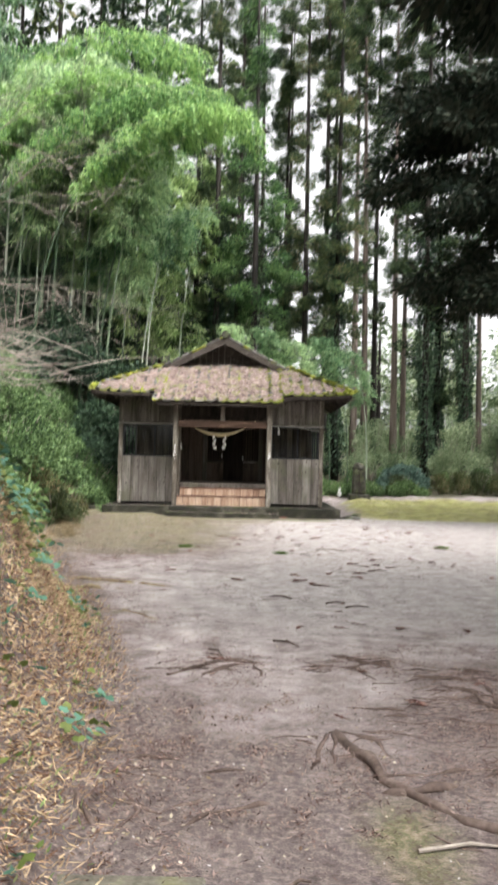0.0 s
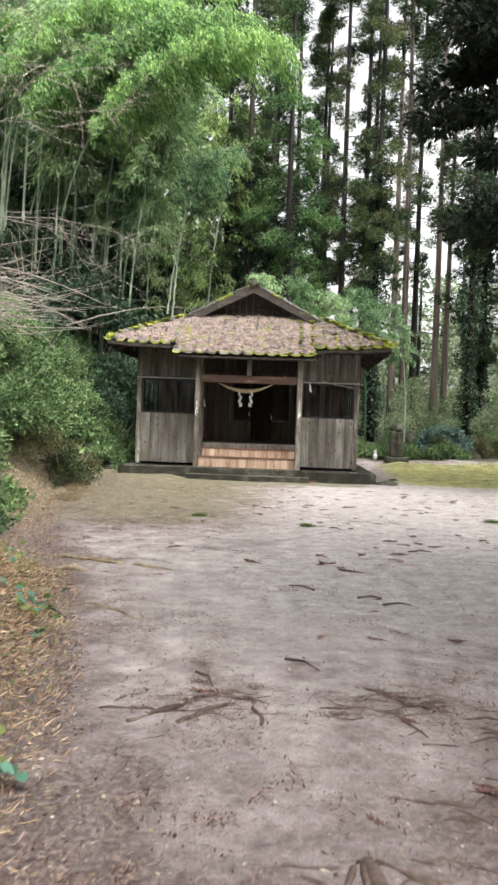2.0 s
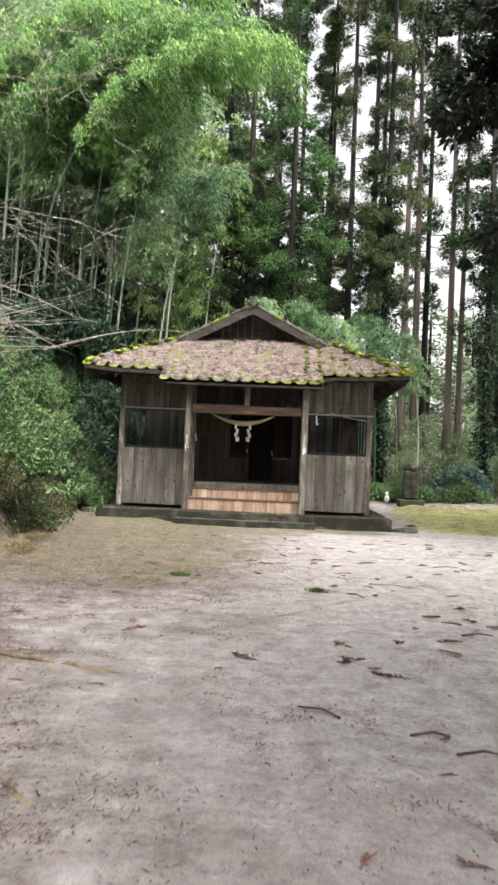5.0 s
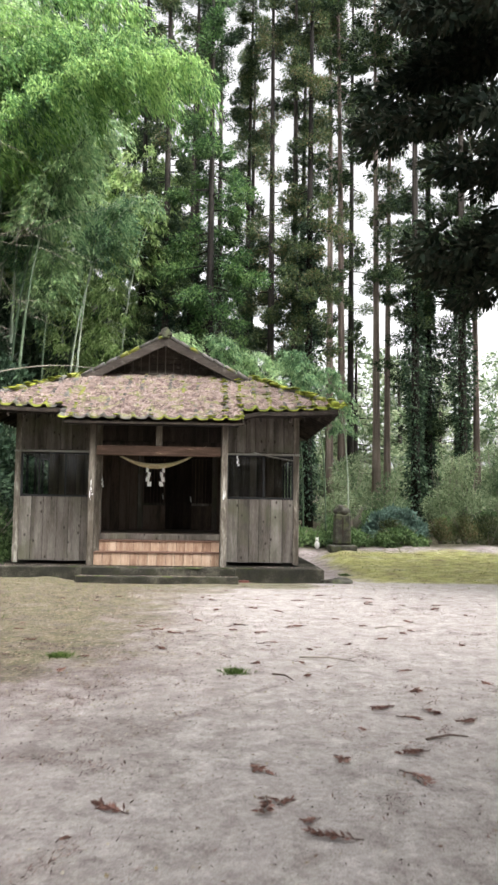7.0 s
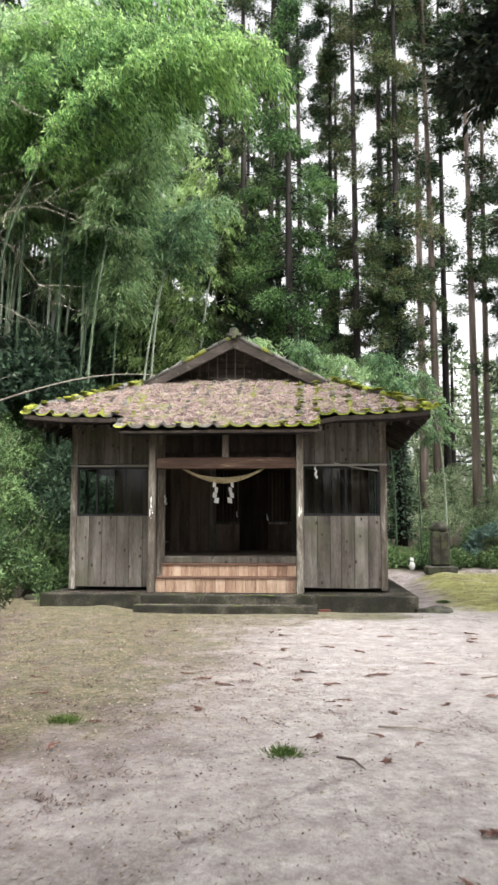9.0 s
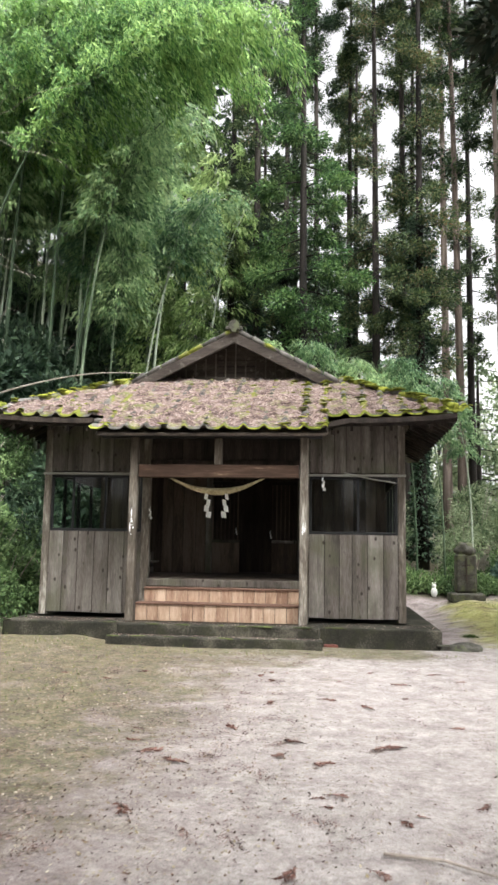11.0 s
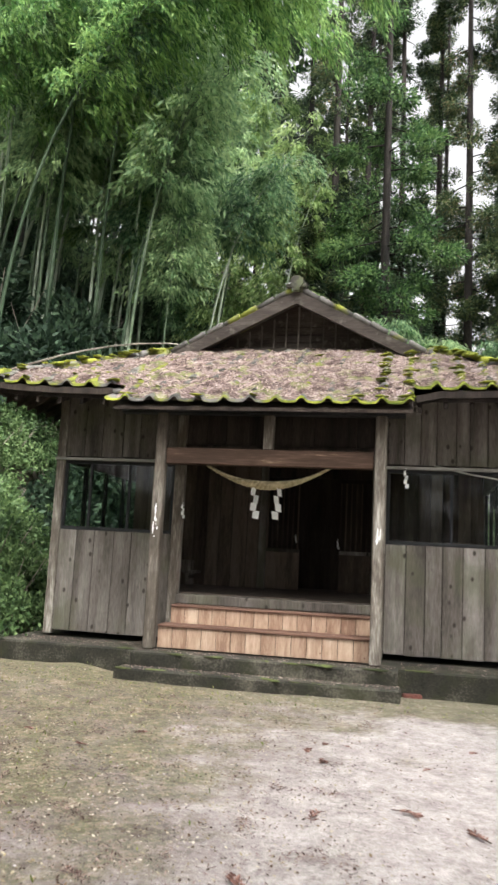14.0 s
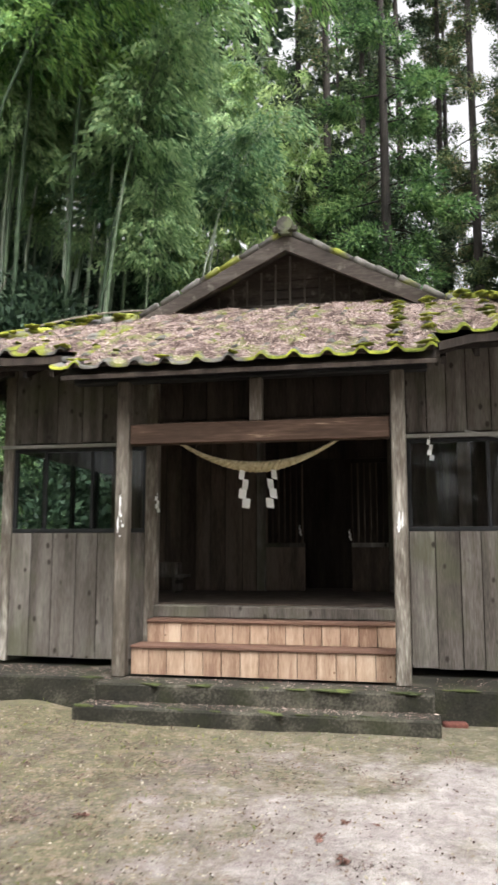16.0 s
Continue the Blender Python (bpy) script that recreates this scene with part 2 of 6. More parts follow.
def ground_material():
    m = bpy.data.materials.new("yard_ground")
    m.use_nodes = True
    n, l = m.node_tree.nodes, m.node_tree.links
    bsdf = n["Principled BSDF"]
    geo = n.new("ShaderNodeNewGeometry")

    def noise_tex(scale, detail=6, rough=0.6):
        t = n.new("ShaderNodeTexNoise")
        t.inputs["Scale"].default_value, t.inputs["Detail"].default_value, t.inputs["Roughness"].default_value = scale, detail, rough
        l.new(geo.outputs["Position"], t.inputs["Vector"])
        return t.outputs[0]

    def ramp(src, stops):
        r = n.new("ShaderNodeValToRGB")
        r.color_ramp.elements.remove(r.color_ramp.elements[1])
        for i, (p, c) in enumerate(stops):
            e = r.color_ramp.elements[0] if i == 0 else r.color_ramp.elements.new(p)
            e.position, e.color = p, (*c, 1)
        l.new(src, r.inputs[0])
        return r.outputs[0]

    def blend(f, a, b):
        x = n.new("ShaderNodeMixRGB")
        l.new(f, x.inputs[0])
        l.new(a, x.inputs[1])
        l.new(b, x.inputs[2])
        return x.outputs[0]

    def mask(attr_out, noise_out, low, high, amount=1.0):
        ad = n.new("ShaderNodeMath")
        ad.operation = "ADD"
        l.new(attr_out, ad.inputs[0])
        l.new(noise_out, ad.inputs[1])
        mr = n.new("ShaderNodeMapRange")
        mr.inputs[1].default_value, mr.inputs[2].default_value, mr.inputs[4].default_value = low, high, amount
        l.new(ad.outputs[0], mr.inputs[0])
        return mr.outputs[0]

    at = n.new("ShaderNodeAttribute")
    at.attribute_name = "zone"
    sep = n.new("ShaderNodeSeparateColor")
    l.new(at.outputs["Color"], sep.inputs[0])
    broad, mid, fine, grit = noise_tex(0.9, 7, 0.65), noise_tex(2.6, 10, 0.72), noise_tex(28, 5, 0.7), noise_tex(120, 3, 0.7)
    patch = noise_tex(1.7, 10, 0.78)
    patch2 = noise_tex(3.7, 8, 0.8)

    def blend2(a, b):
        x = n.new("ShaderNodeMixRGB")
        x.inputs[0].default_value = 0.6
        l.new(a, x.inputs[1])
        l.new(b, x.inputs[2])
        return x.outputs[0]

    dirt = ramp(mid, [(0.34, (0.15, 0.12, 0.113)), (0.45, (0.3, 0.255, 0.245)), (0.56, (0.41, 0.36, 0.352)), (0.68, (0.53, 0.475, 0.47))])
    pale = ramp(blend2(fine, patch2), [(0.32, (0.17, 0.145, 0.13)), (0.44, (0.33, 0.295, 0.28)), (0.54, (0.45, 0.415, 0.4)), (0.66, (0.62, 0.585, 0.575))])
    lawn = ramp(mid, [(0.34, (0.16, 0.13, 0.055)), (0.44, (0.28, 0.26, 0.085)), (0.54, (0.36, 0.37, 0.1)), (0.62, (0.46, 0.43, 0.18)), (0.7, (0.52, 0.46, 0.27))])
    moss = ramp(blend2(fine, patch2), [(0.34, (0.045, 0.032, 0.022)), (0.43, (0.12, 0.09, 0.058)), (0.49, (0.115, 0.12, 0.045)), (0.55, (0.22, 0.18, 0.115)), (0.66, (0.36, 0.31, 0.235))])
    litter = ramp(fine, [(0.32, (0.04, 0.027, 0.024)), (0.5, (0.13, 0.096, 0.088)), (0.68, (0.25, 0.2, 0.185))])
    humus = ramp(mid, [(0.35, (0.03, 0.028, 0.015)), (0.6, (0.085, 0.075, 0.04))])
    c = blend(mask(sep.outputs[2], broad, 0.78, 1.3), dirt, pale)
    c = blend(mask(sep.outputs[1], broad, 0.82, 1.15, 0.9), c, litter)
    c = blend(mask(sep.outputs[0], patch, 0.9, 1.12, 0.85), c, moss)
    at3 = n.new("ShaderNodeAttribute")
    at3.attribute_name = "lawn"
    c = blend(mask(at3.outputs["Fac"], patch, 0.88, 1.2, 0.9), c, lawn)
    at2 = n.new("ShaderNodeAttribute")
    at2.attribute_name = "wild"
    c = blend(mask(at2.outputs["Fac"], mid, 0.8, 1.2), c, humus)
    gr = ramp(grit, [(0.35, (0.62, 0.6, 0.58)), (0.5, (1, 1, 1)), (0.66, (1.25, 1.22, 1.2))])
    mul = n.new("ShaderNodeMixRGB")
    mul.blend_type = "MULTIPLY"
    mul.inputs[0].default_value = 0.8
    mott = ramp(noise_tex(5, 12, 0.8), [(0.33, (0.55, 0.52, 0.51)), (0.44, (0.86, 0.84, 0.84)), (0.54, (1.0, 1.0, 1.0)), (0.66, (1.14, 1.14, 1.14))])
    mul0 = n.new("ShaderNodeMixRGB")
    mul0.blend_type = "MULTIPLY"
    mul0.inputs[0].default_value = 0.9
    l.new(c, mul0.inputs[1])
    l.new(mott, mul0.inputs[2])
    c = mul0.outputs[0]
    l.new(c, mul.inputs[1])
    l.new(gr, mul.inputs[2])
    l.new(mul.outputs[0], bsdf.inputs["Base Color"])
    bsdf.inputs["Roughness"].default_value = 0.85
    b1 = n.new("ShaderNodeBump")
    b1.inputs["Strength"].default_value, b1.inputs["Distance"].default_value = 0.9, 0.025
    l.new(fine, b1.inputs["Height"])
    b2 = n.new("ShaderNodeBump")
    b2.inputs["Strength"].default_value, b2.inputs["Distance"].default_value = 0.9, 0.08
    l.new(mid, b2.inputs["Height"])
    l.new(b1.outputs[0], b2.inputs["Normal"])
    l.new(b2.outputs[0], bsdf.inputs["Normal"])
    return m


# ---- mesh helpers ----
def box(bm, x0, x1, y0, y1, z0, z1, bevel=0.0):
    r = bmesh.ops.create_cube(bm, size=1.0, matrix=Matrix.Translation(((x0 + x1) / 2, (y0 + y1) / 2, (z0 + z1) / 2)) @ Matrix.Diagonal((x1 - x0, y1 - y0, z1 - z0, 1)))
    if bevel:
        es = list({e for v in r["verts"] for e in v.link_edges})
        bmesh.ops.bevel(bm, geom=es, offset=bevel, segments=1, affect="EDGES")
    return r["verts"]


def tube(bm, pts, radii, sides=8, caps=True):
    rings = []
    for i, p in enumerate(pts):
        p = Vector(p)
        a = Vector(pts[max(i - 1, 0)])
        b = Vector(pts[min(i + 1, len(pts) - 1)])
        d = (b - a).normalized()
        u = d.cross(Vector((0, 1, 0.01)) if abs(d.y) < 0.9 else Vector((1, 0, 0))).normalized()
        w = d.cross(u)
        rings.append([bm.verts.new(p + float(radii[i]) * (math.cos(t) * u + math.sin(t) * w)) for t in (2 * math.pi * k / sides for k in range(sides))])
    for r0, r1 in zip(rings, rings[1:]):
        for k in range(sides):
            bm.faces.new((r0[k], r0[(k + 1) % sides], r1[(k + 1) % sides], r1[k]))
    if caps:
        bm.faces.new(rings[0][::-1])
        bm.faces.new(rings[-1])
    return rings


def as_mesh(name, bm, mat, smooth=False):
    me = bpy.data.meshes.new(name)
    bmesh.ops.recalc_face_normals(bm, faces=bm.faces)
    bm.to_mesh(me)
    bm.free()
    me.materials.append(mat)
    if smooth:
        me.shade_smooth()
    return me


def part(name, bm, mat, parent=None, label="", kind="", smooth=False):
    me = bm if isinstance(bm, bpy.types.Mesh) else as_mesh(name, bm, mat, smooth)
    ob = new(name, me)
    if parent:
        ob.parent = parent
    return tagged(ob, label, kind=kind)


def thing(name, at, label, category, group="", kind=""):
    ob = new(name)
    ob.empty_display_size = 0.2
    ob.location = at
    return tagged(ob, label, category, group, kind)


def quads_mesh(name, corners, mat):
    """A mesh of loose quads; corners: (n, 4, 3)."""
    n = len(corners)
    me = bpy.data.meshes.new(name)
    me.vertices.add(n * 4)
    me.vertices.foreach_set("co", np.ascontiguousarray(corners, dtype=np.float32).ravel())
    me.loops.add(n * 4)
    me.loops.foreach_set("vertex_index", np.arange(n * 4, dtype=np.int32))
    me.polygons.add(n)
    me.polygons.foreach_set("loop_start", np.arange(0, n * 4, 4, dtype=np.int32))
    me.update(calc_edges=True)
    me.validate()
    me.materials.append(mat)
    return me


def blades(rng, base, way, length, width):
    """Pointed leaves: base points (n, 3), directions, lengths and widths (n)."""
    n = len(base)
    way = way / np.linalg.norm(way, axis=1, keepdims=True)
    side = np.cross(way, rng.normal(size=(n, 3)))
    side /= np.linalg.norm(side, axis=1, keepdims=True) + 1e-9
    length, width = np.broadcast_to(length, n)[:, None], np.broadcast_to(width, n)[:, None]
    mid = base + way * length * 0.45
    tip = base + way * length
    return np.stack((base, mid + side * width / 2, tip, mid - side * width / 2), axis=1)


# ---- ground ----
def smooth(a, b, v):
    t = np.clip((v - a) / (b - a), 0, 1)
    return t * t * (3 - 2 * t)


FOOT = ((-40, -3.5), (0, -0.4), (2.9, -0.62), (5.9, -1.0), (7.8, -1.45), (11.5, -2.6), (14.6, -3.5), (20, -4.6), (24, -5.0), (30, -5.2), (90, -6))


def height(x, y):
    x, y = np.asarray(x, float), np.asarray(y, float)
    foot = np.interp(y, [f[0] for f in FOOT], [f[1] for f in FOOT])
    d = np.maximum(0, foot - x)
    near = 1 - smooth(4.8, 11, y)
    z = near * (1.68 * smooth(0, 1.1, d) + 0.25 * np.maximum(0, d - 1.2))
    far = smooth(13, 19, y)
    z = z + far * (1.6 * np.clip(d - 0.3, 0, 2) + 0.4 * np.maximum(0, d - 2.3)) + (1 - far) * (1 - near) * (0.08 * d + 0.3 * np.maximum(0, d - 3.0))
    z = z + 0.035 * smooth(17, 21, y) * (1 - smooth(23, 26, y))
    z = z + 0.07 * smooth(-2.1, -2.8, x) * smooth(19.5, 21.8, y) * (1 - smooth(23.5, 26, y))
    right = smooth(2.7, 4.2, x) * 0.055 * np.maximum(0, y - 22.9)
    back = smooth(28.2, 31, y) * (0.08 + 0.1 * smooth(2, -6, x)) * np.maximum(0, y - 26)
    z = z + np.minimum(np.maximum(right, back), 6)
    z = z + smooth(7, 20, x) * 0.05 * np.maximum(0, x - 7)
    z = z + smooth(-4, -9, x) * 0.6 * np.maximum(0, y - 37)
    return np.clip(z, 0, 16)


def steps(lo, hi, fine_lo, fine_hi, fine, growth=1.25):
    mid = list(np.arange(fine_lo, fine_hi, fine))
    a, s = [], fine
    v = fine_lo
    while v > lo:
        s *= growth
        v -= s
        a.append(v)
    b, s = [], fine
    v = mid[-1]
    while v < hi:
        s *= growth
        v += s
        b.append(v)
    return np.array(a[::-1] + mid + b)


MOUNDS = ((-0.1, 5.95, 0.32, 0.24, 0.05), (1.0, 6.2, 0.32, 0.22, 0.055), (0.6, 4.4, 0.16, 0.3, 0.04), (1.55, 5.5, 0.35, 0.5, 0.08), (1.5, 4.1, 0.4, 0.25, 0.05), (-0.65, 3.7, 0.25, 0.22, 0.045),
          (-1.75, 10.1, 0.6, 0.16, 0.06), (-1.2, 8.0, 0.42, 0.14, 0.06), (-0.5, 4.7, 0.3, 0.3, 0.03), (1.1, 3.4, 0.3, 0.16, 0.035))


def ripple(x, y):
    m = 0.0
    if y < 11.5:
        for cx, cy, sx, sy, h in MOUNDS:
            q = ((x - cx) / sx) ** 2 + ((y - cy) / sy) ** 2
            if q < 9:
                m += h * math.exp(-q)
    elif -0.9 < x < 2.2:
        m = -0.018 * math.exp(-((y - 11.4 - 1.42 * (x + 0.4)) / 0.14) ** 2)
    return m + 0.01 * noise.noise((x * 1.6, y * 1.6, 7)) + 0.035 * noise.noise((x * 0.7, y * 0.7, 0)) + 0.012 * noise.noise((x * 3, y * 3, 3))


def surface(x, y):
    """Height of the finished ground, ripples and all, for arrays of places."""
    z = height(x, y)
    r = np.array([ripple(a, b) for a, b in zip(np.ravel(x).tolist(), np.ravel(y).tolist())]).reshape(np.shape(z))
    bank = np.minimum(1, z / 0.5)
    return z + r * (1 + 3 * bank) * (0.6 + 0.4 * bank) - 0.015


def build_ground():
    xs, ys = steps(-1500, 1500, -8, 9, 0.12), steps(-1500, 1500, 0, 32, 0.14)
    X, Y = np.meshgrid(xs, ys)
    Z = height(X, Y)
    R = np.zeros_like(Z)
    sel = (X > -14) & (X < 14) & (Y > -5) & (Y < 45)
    for j, i in zip(*np.nonzero(sel)):
        R[j, i] = ripple(X[j, i], Y[j, i])
    bank = np.minimum(1, Z / 0.5)
    Z = Z + R * (1 + 3 * bank) * (0.6 + 0.4 * bank) - 0.015
    inside = (X > -4.2) & (X < 2.7) & (Y > 22.3) & (Y < 28)
    Z = np.where(inside, np.minimum(Z, -0.02), Z)
    nx, ny = len(xs), len(ys)
    idx = np.arange(nx * ny).reshape(ny, nx)
    F = np.stack((idx[:-1, :-1], idx[:-1, 1:], idx[1:, 1:], idx[1:, :-1]), axis=-1).reshape(-1, 4)
    me = bpy.data.meshes.new("ground")
    me.from_pydata(np.stack((X, Y, Z), -1).reshape(-1, 3).tolist(), [], F.tolist())
    foot = np.interp(Y, [f[0] for f in FOOT], [f[1] for f in FOOT])
    moss = np.maximum.reduce([
        0.59 * smooth(10.5, 14.5, Y) * (1 - smooth(-1.2, 2.4, X + 0.06 * (20 - Y))) * (1 - smooth(23, 26, Y)),
        0.62 * np.exp(-((X - 0.72) / 0.35) ** 2 - ((Y - 3.3) / 0.9) ** 2),
        0.56 * smooth(19.0, 20.6, Y) * (1 - smooth(0.4, 1.6, X)),
        0.6 * np.exp(-((X + 1.75) / 0.8) ** 2 - ((Y - 10.1) / 0.35) ** 2),
        0.55 * np.exp(-((X + 1.25) / 0.6) ** 2 - ((Y - 8.0) / 0.3) ** 2),
        0.42 * np.exp(-((X - 0.9) / 0.7) ** 2 - ((Y - 19.4) / 0.8) ** 2),
        0.68 * smooth(20.2, 21.5, Y) * (1 - smooth(1.8, 3.6, X))])
    lit = np.maximum.reduce([
        smooth(-0.9, 0.3, foot - X) * (1 - smooth(20, 24, Y)) * 0.85,
        0.52 * np.exp(-((Y - 11.4 - 1.42 * (X + 0.4)) / 0.13) ** 2) * smooth(-1.0, -0.5, X) * (1 - smooth(1.6, 2.2, X)),
        0.42 * smooth(-2.4, -0.6, X) * (1 - smooth(0.0, 0.6, X)) * smooth(10.2, 11.0, Y) * (1 - smooth(12.0, 13.0, Y)),
        # Near ground and right edge: litter plus cedar shade put into the colour.
        0.66 * smooth(0.8, 1.7, X) * (1 - smooth(5.8, 7.5, Y)),
        (0.66 + 0.3 * smooth(0.5, 1.5, X) + 0.25 * smooth(-0.1, -0.5, X)) * (1 - smooth(3.5, 8, Y)),
        0.62 * smooth(10, 14, Y) * (1 - smooth(-2.0, 2.6, X))])
    pale = smooth(4.8, 9.5, Y) * smooth(-3.5, 0.5, X + 0.1 * (Y - 12)) * (1 - smooth(22, 24, Y)) * (1 - smooth(8, 11, X)) * 0.9
    pale = pale * (1 - 0.6 * smooth(10, 14, Y) * (1 - smooth(-1.2, 2.0, X)))
    wild = np.maximum(smooth(29.5, 31.5, Y), np.maximum(smooth(0.6, 1.8, foot - X) * smooth(14, 18, Y), np.maximum(smooth(9, 13, X), smooth(2, 4, foot - X))))
    col = me.color_attributes.new("zone", "FLOAT_COLOR", "POINT")
    col.data.foreach_set("color", np.stack((moss, lit, pale, np.ones_like(moss)), -1).ravel())
    w = me.attributes.new("wild", "FLOAT", "POINT")
    w.data.foreach_set("value", wild.ravel())
    lawn = 0.72 * smooth(2.4, 3.9, X) * smooth(22.0, 23.4, Y + 0.08 * X + 0.5 * R / 0.035) * (1 - smooth(28.5, 31, Y))
    w2 = me.attributes.new("lawn", "FLOAT", "POINT")
    w2.data.foreach_set("value", lawn.ravel())
    me.materials.append(ground_material())
    me.shade_smooth()
    tagged(new("ground", me), "bare grey earth yard with moss, litter and a grassy bank", kind="structure")


build_ground()


# ---- shrine hall ----
CX = -0.8
XL, XR = -3.8, 2.17
YF, YB = 23.3, 27.35
PLAT = 0.3
POSTS_Y = 22.52
FLOOR = 0.93
SIDE, SLOPE = 3.7, 0.44
EAVE_Y, EAVE_B = 22.5, 28.05

hall = thing("shrine_hall", (CX, YF, 0), "small weathered wooden shrine hall with mossy tiled roof on concrete plinth", "shrine building")


def under(ob, parent):
    ob.parent = parent
    m = Matrix.Translation((CX, YF, 0))
    ob.matrix_parent_inverse = m.inverted() if parent == hall else Matrix.Identity(4)
    return ob


def hpart(name, bm, mat, parent=hall, label="", kind="", smooth=False):
    return under(part(name, bm, mat, None, label, kind, smooth), parent)


def hbox(name, mat, x0, x1, y0, y1, z0, z1, bevel=0.006, parent=hall, label=""):
    bm = bmesh.new()
    box(bm, x0, x1, y0, y1, z0, z1, bevel)
    return hpart(name, bm, mat, parent, label)


rng = random.Random(4)


def board_row(name, x0, x1, n, y, z0, z1, mat, label="", thick=0.018, uneven=0.003):
    """A wall of upright boards, its face towards smaller y."""
    wall = hbox(name, M_wood_shade, x0, x1, y + thick + 0.004, y + 0.06, z0, z1, 0, label=label)
    cuts = [x0]
    for i in range(1, n):
        cuts.append(x0 + (x1 - x0) * (i + rng.uniform(-0.12, 0.12)) / n)
    cuts.append(x1)
    for a, b in zip(cuts, cuts[1:]):
        dy = rng.uniform(-uneven, uneven)
        hbox("board", mat, a + 0.005, b - 0.005, y + dy, y + thick, z0 + rng.uniform(-0.006, 0.006), z1, 0.003, parent=wall)
    return wall


def window(x0, x1, y, z0, z1, bars, glass=True, label="black-framed window with dusty glass"):
    w = hbox("window", M_black, x0, x1, y, y + 0.06, z0, z0 + 0.045, label=label)
    for a, b, c, d in ((x0, x1, z1 - 0.04, z1), (x0, x0 + 0.04, z0 + 0.045, z1 - 0.04), (x1 - 0.04, x1, z0 + 0.045, z1 - 0.04)):
        hbox("frame", M_black, a, b, y + 0.002, y + 0.058, c, d, 0.004, parent=w)
    for k in bars:
        hbox("mullion", M_black, k - 0.018, k + 0.018, y + 0.01, y + 0.05, z0 + 0.045, z1 - 0.04, 0.003, parent=w)
    if glass:
        edges = [x0 + 0.04] + [v for k in bars for v in (k - 0.018, k + 0.018)] + [x1 - 0.04]
        for a, b in zip(edges[::2], edges[1::2]):
            p = hbox("pane", M_glass, a, b, y + 0.026, y + 0.031, z0 + 0.045, z1 - 0.04, 0, parent=w)
            p.visible_shadow = False
    return w


# corner and inner posts
for px, w in ((XL, 0.12), (XR - 0.12, 0.12)):
    hbox("corner_post", M_post, px, px + w, YF - 0.02, YF + 0.1, PLAT, 3.55, 0.01)
    hbox("corner_post", M_post, px, px + w, YB - 0.1, YB + 0.02, PLAT, 3.55, 0.01)
for px in (-2.12, 0.5):
    hbox("inner_post", M_post, px, px + 0.13, YF - 0.03, YF + 0.1, PLAT, 3.5, 0.01)
for px in (-2.075, 0.575):
    bm = bmesh.new()
    box(bm, px - 0.065, px + 0.065, POSTS_Y - 0.065, POSTS_Y + 0.065, PLAT, 3.2, 0.014)
    hpart("porch_post", bm, M_post, label="weathered square porch post with peeling paper scraps")
hbox("porch_beam", M_beam, -1.998, 0.498, POSTS_Y - 0.06, POSTS_Y + 0.06, 2.5, 2.7, 0.01, label="reddish brown porch tie beam with scuffed pale patches")
hbox("king_stub", M_post, -0.81, -0.69, POSTS_Y - 0.05, POSTS_Y + 0.05, 2.702, 3.118, 0.008)
# Black here: shade under the porch eave is put into the purlin's colour.
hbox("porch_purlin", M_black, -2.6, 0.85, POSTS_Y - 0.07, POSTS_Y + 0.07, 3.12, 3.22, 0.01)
# front wings
board_row("front_wall", XL + 0.122, -2.122, 6, YF, PLAT + 0.05, 1.67, M_wood_old, "lower wall of weathered grey-brown upright boards")
board_row("front_wall", 0.632, XR - 0.122, 6, YF, PLAT + 0.05, 1.67, M_wood_old, "lower wall of weathered grey-brown upright boards")
board_row("upper_wall", XL + 0.122, -2.122, 6, YF, 2.66, 3.5, M_wood_old)
board_row("upper_wall", 0.632, XR - 0.122, 7, YF, 2.66, 3.5, M_wood_old)
window(XL + 0.122, -2.122, YF + 0.005, 1.672, 2.6, (-3.3, -2.75))
window(0.632, XR - 0.122, YF + 0.005, 1.672, 2.6, (1.42,))
for a, b in ((XL - 0.01, -2.1), (0.62, XR + 0.01)):
    hbox("window_rail", M_rail, a, b, YF - 0.05, YF + 0.0, 2.602, 2.64, 0.004, label="pale weathered rail above the window")
hbox("lintel", M_wood_shade, -1.988, 0.498, YF - 0.02, YF + 0.08, 2.72, 2.86, 0.008)
board_row("upper_wall", -1.988, 0.498, 9, YF + 0.02, 2.862, 3.5, M_wood_shade, "boards above the entrance, darkened for the shade there")
# side and rear walls
def side_wall(x0, x1):
    for z0, z1 in ((PLAT + 0.02, 1.67), (2.6, 3.5)):
        hbox("side_wall", M_wood_old, x0, x1, YF + 0.102, YB - 0.102, z0, z1, 0)
    w = hbox("side_window", M_black, x0, x1, YF + 0.102, YB - 0.102, 1.672, 1.71, 0.004, label="black-framed side window")
    y = YF + 0.102
    while y < YB - 0.15:
        hbox("frame", M_black, x0, x1, y, y + 0.07, 1.712, 2.598, 0.004, parent=w)
        y += 0.79
side_wall(XL + 0.02, XL + 0.07)
side_wall(XR - 0.07, XR - 0.02)
hbox("rear_wall", M_wood_shade, XL + 0.122, XR - 0.122, YB - 0.05, YB, PLAT, 3.5, 0)
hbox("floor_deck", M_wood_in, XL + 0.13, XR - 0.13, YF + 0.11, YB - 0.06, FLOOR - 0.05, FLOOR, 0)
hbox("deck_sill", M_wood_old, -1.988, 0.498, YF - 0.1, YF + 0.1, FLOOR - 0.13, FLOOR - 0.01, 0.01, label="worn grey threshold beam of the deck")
hbox("inner_ceiling", M_wood_shade, XL + 0.125, XR - 0.125, YF + 0.1, YB - 0.06, 3.3, 3.34, 0)
